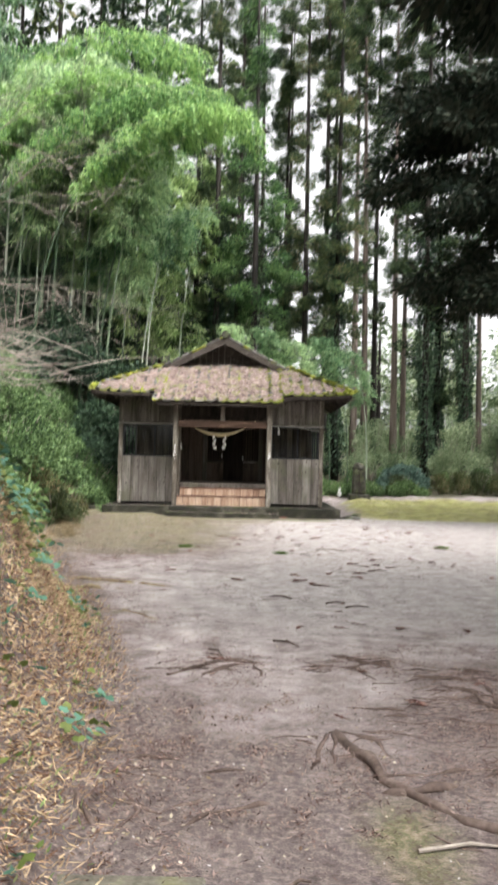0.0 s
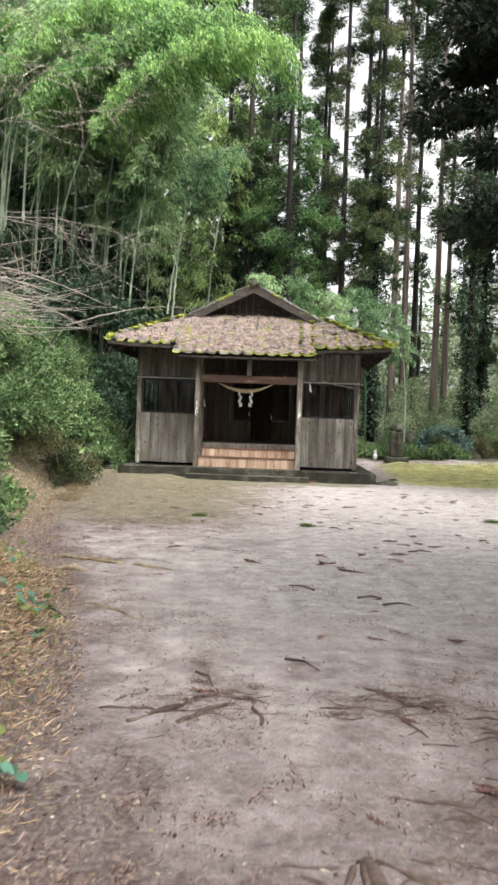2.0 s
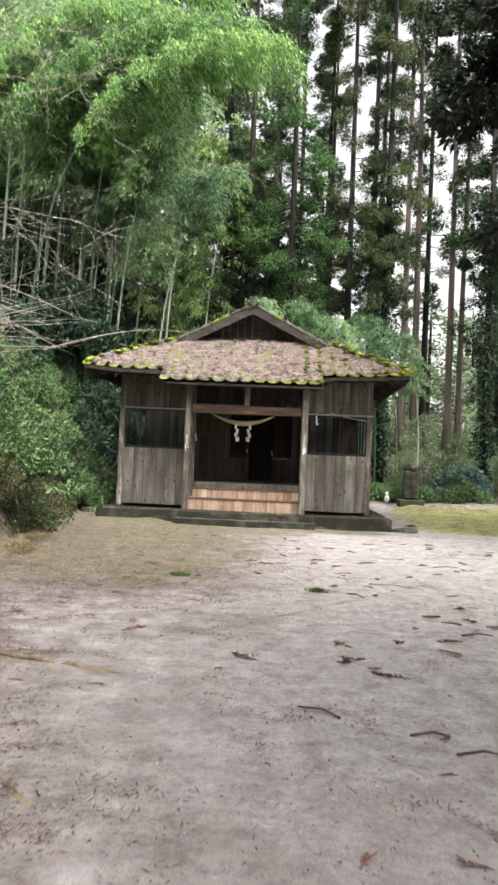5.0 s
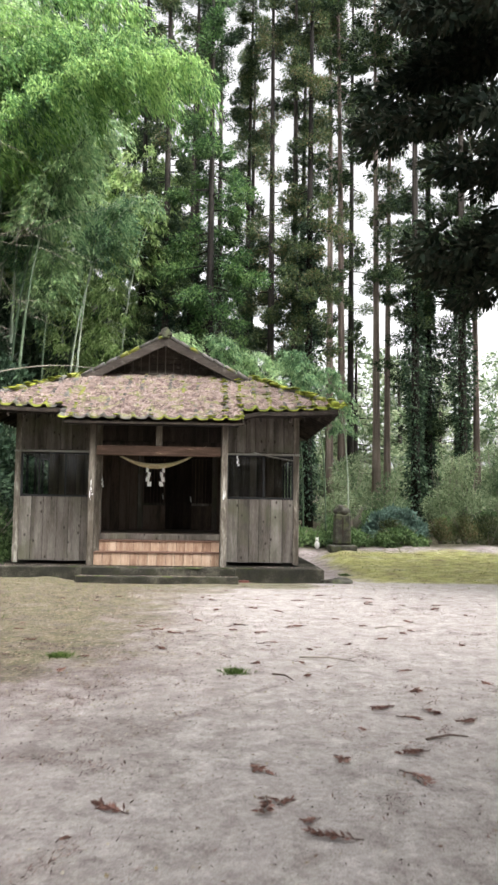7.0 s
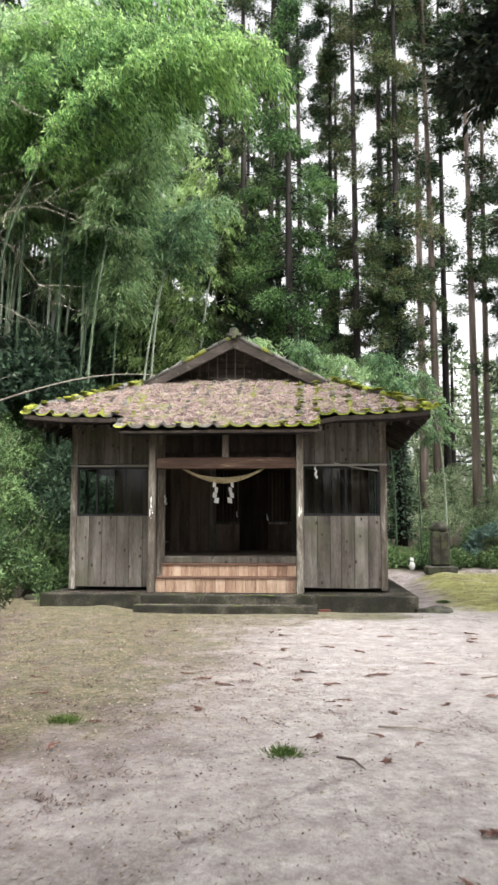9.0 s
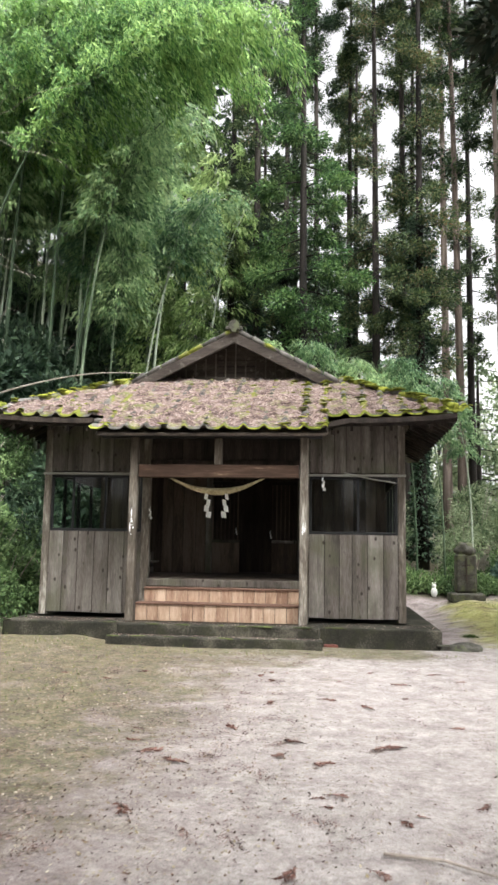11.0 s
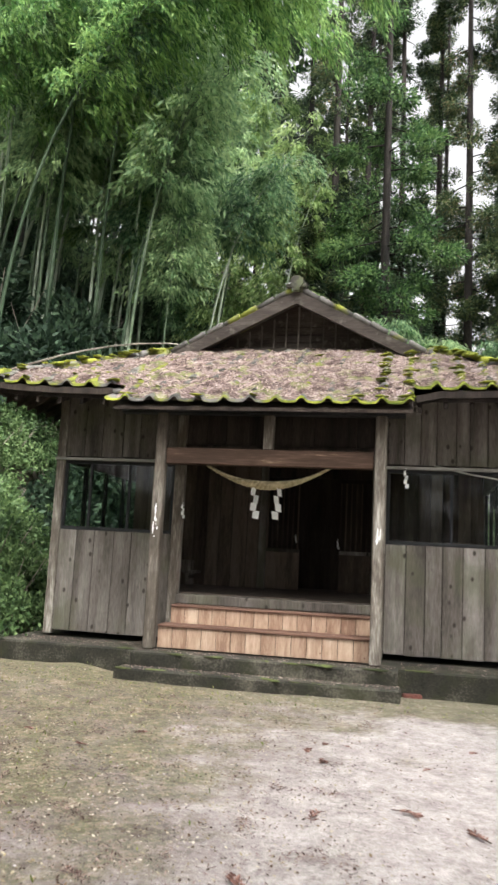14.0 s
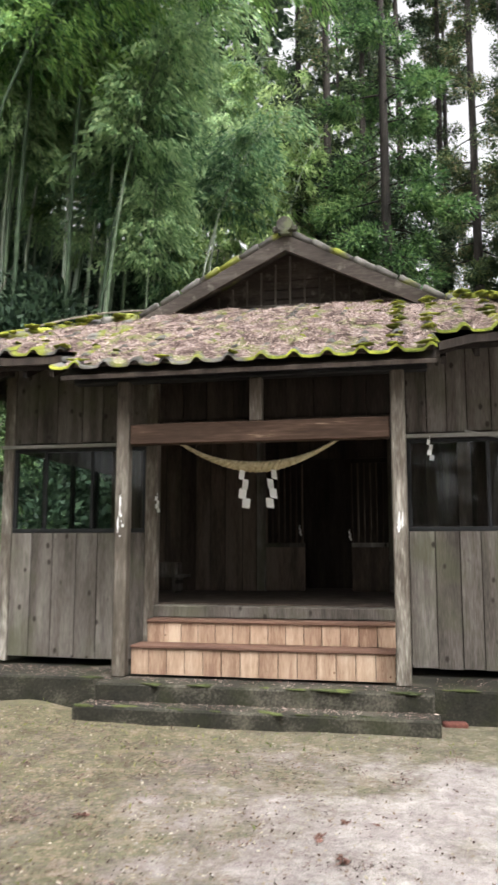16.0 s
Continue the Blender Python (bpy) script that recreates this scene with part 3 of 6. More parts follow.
# steps of new boards
for name, y, z0, z1, x0, x1, back in (("lower_step", 22.69, PLAT, 0.575, -2.03, 0.5, 22.99), ("upper_step", 22.96, 0.577, 0.8, -1.96, 0.5, 23.19)):
    s = hbox(name, M_tread, x0, x1, y - 0.02, back, z1 - 0.03, z1, 0.006, label="boxed step with pale new boards and a dark tread")
    n = 14
    for i in range(n):
        a, b = x0 + (x1 - x0) * i / n, x0 + (x1 - x0) * (i + 1) / n
        hbox("board", M_step, a + 0.003, b - 0.003, y + rng.uniform(-0.002, 0.002), y + 0.018, z0, z1 - 0.032, 0.003, parent=s)
# inner partition and lattice doors
PY = 26.15
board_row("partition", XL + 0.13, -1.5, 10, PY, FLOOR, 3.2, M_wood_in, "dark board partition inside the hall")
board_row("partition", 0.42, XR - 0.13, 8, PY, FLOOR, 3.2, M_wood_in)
board_row("partition", -1.37, 0.34, 8, PY + 0.01, 2.75, 3.2, M_wood_shade)
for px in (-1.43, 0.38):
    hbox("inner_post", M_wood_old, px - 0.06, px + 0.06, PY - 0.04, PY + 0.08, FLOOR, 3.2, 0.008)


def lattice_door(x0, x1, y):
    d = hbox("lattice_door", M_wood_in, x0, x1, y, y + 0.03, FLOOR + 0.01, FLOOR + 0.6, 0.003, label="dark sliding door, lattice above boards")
    hbox("frame", M_wood_shade, x0, x1, y - 0.003, y + 0.033, 2.68, 2.74, 0.003, parent=d)
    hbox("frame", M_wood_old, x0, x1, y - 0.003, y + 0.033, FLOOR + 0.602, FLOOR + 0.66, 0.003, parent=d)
    k = x0
    while k < x1 - 0.02:
        hbox("slat", M_wood_in, k, k + 0.022, y, y + 0.025, FLOOR + 0.662, 2.678, 0.002, parent=d)
        k += 0.083
    return d


lattice_door(-1.365, -0.82, PY + 0.0)
lattice_door(-0.18, 0.315, PY + 0.0)


# ---- roof ----
def porch_dip(x, y):
    return 0.1 * min(1, max(0, (23.1 - y) / 0.97)) if -2.65 < x < 1.0 else 0.0


def top(x, y):
    """Height of the roof's surface."""
    dx = abs(x - CX)
    side = 5.46 - 0.515 * dx
    front = 3.46 + SLOPE * (y - EAVE_Y) - porch_dip(x, y)
    rear = 3.46 + SLOPE * (EAVE_B - y)
    z = min(side, front, rear)
    far = max(0.0, dx - 2.2)
    if y < 24.2:
        z += 0.035 * far * far * max(0.0, 1 - (y - EAVE_Y) / 1.5)
    return z


GY = 24.88


def sheet(name, pts, faces, thick, mat, parent, label=""):
    bm = bmesh.new()
    vs = [bm.verts.new(p) for p in pts]
    ws = [bm.verts.new((p[0], p[1], p[2] - thick)) for p in pts]
    edges = {}
    for f in faces:
        bm.faces.new([vs[i] for i in f])
        bm.faces.new([ws[i] for i in f][::-1])
        for a, b in zip(f, f[1:] + f[:1]):
            edges[(a, b)] = 1
    for a, b in edges:
        if (b, a) not in edges:
            bm.faces.new((vs[b], vs[a], ws[a], ws[b]))
    return hpart(name, bm, mat, parent, label)


roof = thing("roof", (0, 0, 0), "hip-and-gable roof of grey tiles under needles and moss", "")
del roof["label"]
roof.location = (0, 0, 0)
under(roof, hall)
roof["label"] = "hip-and-gable roof of grey tiles under dry needles and yellow moss"


def roof_grid(name, x0, x1, y0, y1, nx, ny, fn, thick, mat, parent):
    pts = [(x0 + (x1 - x0) * i / nx, y0 + (y1 - y0) * j / ny) for j in range(ny + 1) for i in range(nx + 1)]
    faces = [[j * (nx + 1) + i, j * (nx + 1) + i + 1, (j + 1) * (nx + 1) + i + 1, (j + 1) * (nx + 1) + i] for j in range(ny) for i in range(nx)]
    return sheet(name, [(x, y, fn(x, y)) for x, y in pts], faces, thick, mat, parent)


roof_grid("roof_boarding", CX - SIDE + 0.05, CX + SIDE - 0.05, EAVE_Y + 0.05, GY + 0.3, 30, 12, lambda x, y: top(x, y) - 0.12, 0.05, M_wood_shade, roof)
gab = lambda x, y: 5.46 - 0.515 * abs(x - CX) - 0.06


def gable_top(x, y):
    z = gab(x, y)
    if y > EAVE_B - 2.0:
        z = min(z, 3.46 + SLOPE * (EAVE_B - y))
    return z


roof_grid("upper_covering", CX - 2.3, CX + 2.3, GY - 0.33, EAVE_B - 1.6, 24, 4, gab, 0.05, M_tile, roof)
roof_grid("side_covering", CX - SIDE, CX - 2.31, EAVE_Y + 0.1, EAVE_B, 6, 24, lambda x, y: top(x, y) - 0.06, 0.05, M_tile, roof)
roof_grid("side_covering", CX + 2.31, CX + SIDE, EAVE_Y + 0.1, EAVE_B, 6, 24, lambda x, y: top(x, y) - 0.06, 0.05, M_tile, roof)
roof_grid("rear_boarding", CX - 1.9, CX + 1.9, EAVE_B - 2.0, EAVE_B, 6, 6, lambda x, y: min(gab(x, y), top(x, y) - 0.07), 0.05, M_wood_shade, roof)
roof_grid("porch_boarding", -2.62, 0.93, 22.2, EAVE_Y + 0.1, 10, 2, lambda x, y: 3.46 + SLOPE * (y - EAVE_Y) - porch_dip(0, y) - 0.08, 0.04, M_wood_shade, roof)
# gable
bm = bmesh.new()
gx = (CX - 2.05, CX, CX + 2.05)
low_, high_ = [(x, 4.1) for x in gx], [(x, gab(x, 0) - 0.06) for x in gx]
outline = low_ + high_[::-1]
va = [bm.verts.new((x, GY + 0.15, z)) for x, z in outline]
vb = [bm.verts.new((x, GY + 0.2, z)) for x, z in outline]
for i, j, k, q in ((0, 1, 4, 5), (1, 2, 3, 4)):
    bm.faces.new((va[i], va[j], va[k], va[q]))
    bm.faces.new((vb[q], vb[k], vb[j], vb[i]))
for i in range(6):
    bm.faces.new((va[i], vb[i], vb[(i + 1) % 6], va[(i + 1) % 6]))
gable = hpart("gable_wall", bm, M_barge, label="dark gable boards with thin upright battens")
k = CX - 1.35
while k < CX + 1.36:
    hbox("batten", M_wood_old, k - 0.012, k + 0.012, GY + 0.125, GY + 0.148, 4.61, gab(k, 0) - 0.12, 0.002, parent=gable)
    k += 0.19
for kz in (4.7, 4.82, 4.94):
    hbox("batten", M_wood_shade, CX - 0.35, CX + 0.35, GY + 0.13, GY + 0.147, kz, kz + 0.015, 0, parent=gable)
hbox("gable_beam", M_barge, CX - 1.55, CX + 1.55, GY + 0.03, GY + 0.12, 4.47, 4.6, 0.008, label="weathered gable tie beam with pale patches")
for s in (-1, 1):
    bm = bmesh.new()
    prev = None
    for i in range(13):
        dx = 2.25 * i / 12
        x = CX + s * dx
        z = gab(x, 0) - 0.02
        h = 0.2 - 0.035 * i / 12
        ring = [bm.verts.new(p) for p in ((x, GY - 0.34, z), (x, GY - 0.27, z), (x, GY - 0.27, z - h), (x, GY - 0.34, z - h))]
        if prev:
            for q in range(4):
                bm.faces.new((prev[q], prev[(q + 1) % 4], ring[(q + 1) % 4], ring[q]))
        else:
            bm.faces.new(ring)
        prev = ring
    bm.faces.new(prev[::-1])
    hpart("bargeboard", bm, M_barge, label="curved weathered bargeboard")


# ---- roof tiles, litter and ridges ----
COL, ROW = 0.305, 0.25


def tile_mesh(name, mat, nose_mat=None):
    bm = bmesh.new()
    prof = [(-0.5, 0.02), (-0.42, 0.0), (-0.15, -0.008), (0.12, 0.0), (0.2, 0.028), (0.3, 0.055), (0.4, 0.052), (0.5, 0.022)]
    run, drop = ROW + 0.05, SLOPE * (ROW + 0.05)
    rows = []
    for v, dz in ((0, 0.0), (1, -0.03)):
        rows.append([bm.verts.new((u * COL, v * run, h + v * drop + dz + 0.03)) for u, h in prof])
    low = [bm.verts.new((u * COL, 0.004, h + 0.004)) for u, h in prof]
    for a in range(len(prof) - 1):
        bm.faces.new((rows[0][a], rows[0][a + 1], rows[1][a + 1], rows[1][a]))
        f = bm.faces.new((low[a], low[a + 1], rows[0][a + 1], rows[0][a]))
        f.material_index = 1 if nose_mat else 0
    me = bpy.data.meshes.new(name)
    bm.to_mesh(me)
    bm.free()
    me.materials.append(mat)
    if nose_mat:
        me.materials.append(nose_mat)
    me.shade_smooth()
    return me


def lump_mesh(name, sx, sy, sz, mat, seed, rough=0.25, sub=2):
    bm = bmesh.new()
    bmesh.ops.create_icosphere(bm, subdivisions=sub, radius=1)
    for v in bm.verts:
        k = 1 + rough * noise.noise(v.co * 1.6 + Vector((seed, 0, 0))) * 2
        v.co = Vector((v.co.x * sx * k, v.co.y * sy * k, v.co.z * sz * k))
    return as_mesh(name, bm, mat, True)


tile_plain, tile_nose, tile_moss = tile_mesh("tile", M_tile), tile_mesh("tile", M_tile, M_moss), tile_mesh("tile", M_moss)
trng = random.Random(8)


def front_z(x, y):
    far = max(0.0, abs(x - CX) - 2.2)
    lift = 0.035 * far * far * max(0.0, 1 - (y - EAVE_Y) / 1.5) if y < 24.2 else 0
    return 3.46 + SLOPE * (y - EAVE_Y) + lift - porch_dip(x, y)


def half_width(y):
    return min(SIDE, (5.46 - front_z(CX, y)) / 0.515)


def in_porch(x):
    return -2.65 < x < 1.0


bumps = [lump_mesh("moss_cushion", 0.055, 0.065, 0.018, M_moss, k, 0.45) for k in range(3)]
for col in range(-12, 13):
    x = CX + 0.06 + col * COL
    y0 = 22.13 if in_porch(x) else EAVE_Y - 0.02
    for row in range(-2, 11):
        y = 22.13 + 0.02 + (row + 2) * ROW if in_porch(x) else EAVE_Y - 0.02 + row * ROW
        if y < y0 or y > GY - 0.12 or abs(x - CX) > half_width(y) + 0.05:
            continue
        first = y < y0 + 0.1
        moss_side = (x - CX) / SIDE
        p = 0.06 + (0.3 if moss_side > 0.1 else 0.0) + ((0.45 if x > -0.9 else 0.12) if first else 0) + (0.25 if moss_side > 0.75 else 0)
        me = tile_plain
        if trng.random() < p:
            me = tile_nose
        if first and trng.random() < (0.6 if x > -0.9 else 0.12):
            me = tile_moss if 0.3 < x < 0.95 or trng.random() < 0.2 else tile_nose
        t = new("tile", me)
        t.location = (x, y, front_z(x, y) + trng.uniform(-0.004, 0.004))
        t.rotation_euler = (trng.uniform(-0.02, 0.02), 0, trng.uniform(-0.02, 0.02))
        under(t, roof)
        column_moss = abs(x - 0.5) < 0.16 or abs(x - 0.8) < 0.16
        n = 0
        if trng.random() < (0.85 if column_moss else (0.5 if moss_side > 0.75 or first else 0.13 + 0.1 * moss_side)):
            n = 1 if not (first or column_moss) else 2
        for _ in range(n):
            b = new("moss_cushion", trng.choice(bumps))
            bx, by = x + 0.33 * COL + trng.uniform(-0.045, 0.045), y + trng.uniform(0.02, 0.2 if not first else 0.07)
            b.location = (bx, by, front_z(bx, by) + 0.075)
            s_ = trng.uniform(0.45, 1.1)
            b.scale = (s_, s_ * trng.uniform(0.8, 1.8), s_ * 0.8)
            b.rotation_euler.z = trng.uniform(0, 6)
            under(b, roof)


def litter_height(x, y):
    p = Vector((x * 2.2, y * 2.2, 1.3))
    q = Vector((x * 9, y * 9, 4))
    edge = 1.0
    y0 = 22.16 if in_porch(x) else EAVE_Y
    edge = min(1, max(0, (y - y0 - 0.03) / 0.18))
    right = 0.018 * max(0, min(1, (x - 0.3) / 0.6))
    return front_z(x, y) + 0.012 + edge * (0.052 + 0.06 * noise.noise(p) + 0.04 * noise.noise(q) - right) - (1 - edge) * 0.02


bm = bmesh.new()
grid = {}
xs_ = np.arange(CX - SIDE + 0.04, CX + SIDE - 0.03, 0.045)
ys_ = np.arange(22.2, GY + 0.02, 0.045)
for j, y in enumerate(ys_):
    for i, x in enumerate(xs_):
        if abs(x - CX) < half_width(y) and (y > EAVE_Y + 0.03 or -2.64 < x < 0.92):
            grid[i, j] = bm.verts.new((x, y, litter_height(float(x), float(y))))
for (i, j), v in list(grid.items()):
    if (i + 1, j) in grid and (i, j + 1) in grid and (i + 1, j + 1) in grid:
        bm.faces.new((v, grid[i + 1, j], grid[i + 1, j + 1], grid[i, j + 1]))
M_mat = material("needle_mat", [(0.36, (0.035, 0.02, 0.018)), (0.46, (0.115, 0.078, 0.068)), (0.55, (0.24, 0.178, 0.165)), (0.66, (0.5, 0.44, 0.41))],
                 scale=5, stretch=(1, 1.6, 1), fine=38, bump=1.0, distance=0.04, mix_fine=0.5, spots=(4.5, 0.53, 0.62, (0.2, 0.23, 0.07), 0.7))
hpart("needle_mat", bm, M_mat, roof, "matted brown dead cedar needles", "stuff", True)


def strewn(name, seed, pts, up, length, width, mat, lift=0.4):
    r = np.random.default_rng(seed)
    n = len(pts)
    a = r.uniform(0, 2 * math.pi, n)
    way = np.stack((np.cos(a), np.sin(a), r.uniform(-0.1, lift, n)), -1)
    if up is not None:
        way[:, 2] += way[:, 1] * up
    way /= np.linalg.norm(way, axis=1, keepdims=True)
    side = np.stack((-np.sin(a), np.cos(a), r.uniform(-0.3, 0.3, n)), -1)
    if up is not None:
        side[:, 2] += side[:, 1] * up
    L, W = r.uniform(*length, n)[:, None], r.uniform(*width, n)[:, None]
    base = pts - way * L * 0.4
    return quads_mesh(name, np.stack((base, base + way * L * 0.5 + side * W / 2, base + way * L, base + way * L * 0.5 - side * W / 2), 1), mat)


r = np.random.default_rng(5)
px_, py_ = r.uniform(CX - SIDE + 0.1, CX + SIDE - 0.1, 30000), r.uniform(22.22, GY, 30000)
keep = [(x, y, litter_height(x, y) + 0.006) for x, y in zip(px_.tolist(), py_.tolist()) if abs(x - CX) < half_width(y) - 0.05 and (y > EAVE_Y + 0.05 or -2.6 < x < 0.9)]
me = strewn("dead_needles", 6, np.array(keep), SLOPE, (0.04, 0.15), (0.005, 0.016), M_needle)
under(tagged(new("dead_needles", me), "loose dry cedar needles", kind="stuff"), roof)


def roll_row(name, pts, radius, step, mats, parent, label, seed):
    """Overlapping half-round cap tiles along a line; one mesh shared."""
    rr = random.Random(seed)
    meshes = []
    for mt in mats:
        bm = bmesh.new()
        tube(bm, [(0, 0, 0), (0.02, 0, 0.004), (step * 1.1, 0, -0.012)], [radius, radius * 1.08, radius * 0.92], 9)
        meshes.append(as_mesh(name, bm, mt, True))
    for a, b in zip(pts, pts[1:]):
        a, b = Vector(a), Vector(b)
        d = b - a
        k = max(1, int(d.length / step))
        for i in range(k):
            o = new(name, rr.choice(meshes))
            o.location = a + d * (i / k)
            o.rotation_euler = d.to_track_quat("X", "Z").to_euler()
            o.rotation_euler.z += rr.uniform(-0.04, 0.04)
            if label:
                o["label"] = label
            under(o, parent)


for s in (-1, 1):
    ys = (EAVE_Y + 0.02, 22.95, 23.4, 23.85, 24.35, GY - 0.1)
    pts = [(CX + s * (min(SIDE - 0.0, (5.46 - front_z(CX + s * 3.2 if y < 23.2 else CX, y)) / 0.515) if y > 22.6 else SIDE - 0.03), y, 0) for y in ys]
    pts = [(x, y, max(front_z(x, y), 3.5) + 0.07) for x, y, _ in pts]
    roll_row("hip_tile", pts, 0.055, 0.27, [M_moss, M_tile, M_tile], roof, "", 3 + s)
    low = [(x, y, z - 0.05) for x, y, z in pts]
    bm = bmesh.new()
    tube(bm, low, [0.055] * len(low), 6)
    hpart("hip_bedding", bm, M_tile, roof)
    eave = [(CX + s * 2.2 * t, GY - 0.3, gab(CX + s * 2.2 * t, 0) + 0.03) for t in (0.04, 0.5, 1.0)]
    roll_row("verge_tile", eave, 0.05, 0.25, [M_tile], roof, "", 9 + s)
    roll_row("verge_tile", [(p[0], p[1] + 0.22, p[2]) for p in eave], 0.04, 0.25, [M_tile], roof, "", 19 + s)
    # moss clumps on the hip
    for k in range(26):
        t = trng.random() ** 0.8
        i = min(4, int(t * 5))
        f = t * 5 - i
        p = Vector(pts[i]).lerp(Vector(pts[i + 1]), f)
        b = new("moss_cushion", trng.choice(bumps))
        b.location = p + Vector((trng.uniform(-0.1, 0.1), trng.uniform(-0.12, 0.06), trng.uniform(0.02, 0.05)))
        q = trng.uniform(0.7, 1.5)
        b.scale = (q * 1.3, q, q)
        under(b, roof)
roll_row("ridge_tile", [(CX, GY - 0.3, 5.47), (CX, EAVE_B - 2.0, 5.47)], 0.085, 0.27, [M_tile], roof, "", 30)
bm = bmesh.new()
bmesh.ops.create_cone(bm, segments=14, radius1=0.11, radius2=0.1, depth=0.09, cap_ends=True, matrix=Matrix.Translation((CX, GY - 0.37, 5.49)) @ Matrix.Rotation(radians(90), 4, "X"))
box(bm, CX - 0.06, CX + 0.06, GY - 0.41, GY - 0.33, 5.35, 5.45, 0.02)
box(bm, CX - 0.16, CX + 0.16, GY - 0.39, GY - 0.34, 5.4, 5.48, 0.02)
hpart("ridge_end_tile", bm, M_stone, roof, "round grey ornamental ridge end tile")
bm = bmesh.new()
box(bm, CX - 1.85, CX + 1.85, GY - 0.16, GY + 0.1, 4.42, 4.46, 0.006)
hpart("flashing", bm, M_rail, roof, "pale strip below the gable")
# eave timbers
for y0, y1, x0, x1 in ((EAVE_Y + 0.0, EAVE_Y + 0.06, CX - SIDE + 0.02, -2.76), (EAVE_Y + 0.0, EAVE_Y + 0.06, 0.96, CX + SIDE - 0.02)):
    bm = bmesh.new()
    n = 6
    prev = None
    for i in range(n + 1):
        x = x0 + (x1 - x0) * i / n
        z = front_z(x, EAVE_Y) - 0.02
        ring = [bm.verts.new(p) for p in ((x, y0, z), (x, y1, z), (x, y1, z - 0.08), (x, y0, z - 0.08))]
        if prev:
            for q in range(4):
                bm.faces.new((prev[q], prev[(q + 1) % 4], ring[(q + 1) % 4], ring[q]))
        else:
            bm.faces.new(ring)
        prev = ring
    bm.faces.new(prev[::-1])
    hpart("eave_board", bm, M_wood_shade, roof)
# Blackened board: the eave's shade is in its colour.
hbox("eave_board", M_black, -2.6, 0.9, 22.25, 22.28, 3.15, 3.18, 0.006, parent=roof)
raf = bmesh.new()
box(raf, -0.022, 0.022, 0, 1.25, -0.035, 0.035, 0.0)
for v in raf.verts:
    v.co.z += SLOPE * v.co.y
raf = as_mesh("rafter", raf, M_wood_shade)
# Porch rafters get a black copy, with the soffit's shade in the colour.
raf_shade = raf.copy()
raf_shade.materials[0] = M_black
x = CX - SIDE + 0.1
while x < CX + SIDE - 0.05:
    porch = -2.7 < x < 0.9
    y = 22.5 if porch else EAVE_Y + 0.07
    o = new("rafter", raf_shade if porch else raf)
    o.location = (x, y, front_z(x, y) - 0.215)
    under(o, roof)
    x += 0.3
side_raf = bmesh.new()
box(side_raf, 0, 0.62, -0.022, 0.022, -0.035, 0.035, 0.0)
for v in side_raf.verts:
    v.co.z += 0.5 * v.co.x
side_raf = as_mesh("rafter", side_raf, M_wood_shade)
for s in (-1, 1):
    y = EAVE_Y + 0.5
    while y < EAVE_B:
        o = new("rafter", side_raf)
        o.location = (CX + s * (SIDE - 0.04), y, 3.36)
        if s > 0:
            o.rotation_euler.z = math.pi
        under(o, roof)
        y += 0.3
    hbox("side_eave_board", M_wood_shade, *sorted((CX + s * (SIDE - 0.06), CX + s * SIDE)), EAVE_Y + 0.1, EAVE_B, 3.4, 3.5, 0.006, parent=roof)
    hbox("wall_plate", M_wood_shade, *sorted((CX + s * 2.9, CX + s * 3.05)), YF - 0.5, YB, 3.42, 3.52, 0.006)
# peeling scraps on the posts, handle fittings, slanted stick at the window
def scraps(x, z0, z1, n, seed):
    q = random.Random(seed)
    for _ in range(n):
        bm = bmesh.new()
        w, h = q.uniform(0.008, 0.028), q.choice((0.02, 0.04, 0.09, 0.16)) * q.uniform(0.7, 1.3)
        cx, cz = x + q.uniform(-0.03, 0.03), q.uniform(z0, z1)
        k = [bm.verts.new((cx + dx * w, POSTS_Y - 0.068 - q.uniform(0, 0.01), cz + dz * h)) for dx, dz in ((-0.3, -0.2), (-0.1, -0.5), (0.2, -0.25), (0.5, -0.1), (0.25, 0.15), (0.35, 0.4), (-0.05, 0.5), (-0.5, 0.1))]
        bm.faces.new(k)
        e = bmesh.ops.extrude_face_region(bm, geom=bm.faces[:])
        for v in e["geom"]:
            if isinstance(v, bmesh.types.BMVert):
                v.co.y -= 0.001
        hpart("paper_scrap", bm, M_paper, label="torn white paper scrap stuck on the post")


scraps(-2.07, 1.6, 2.1, 13, 1)
scraps(0.57, 1.65, 1.8, 9, 2)
bm = bmesh.new()
tube(bm, [(1.2, YF - 0.03, 2.66), (1.6, YF - 0.035, 2.57), (2.03, YF - 0.03, 2.5)], [0.012] * 3, 6)
hpart("window_prop", bm, M_rail, label="thin grey stick leaning across the window")

# ---- plinth, stones, rope and small things at the hall ----
plinth = thing("concrete_plinth", (CX, 22.6, 0), "old mossy concrete plinth with two steps before the shrine", "plinth")


def ppart(name, x0, x1, y0, y1, z0, z1, mat=M_concrete, label=""):
    bm = bmesh.new()
    box(bm, x0 - CX, x1 - CX, y0 - 22.6, y1 - 22.6, z0, z1, 0.018)
    return part(name, bm, mat, plinth, label)


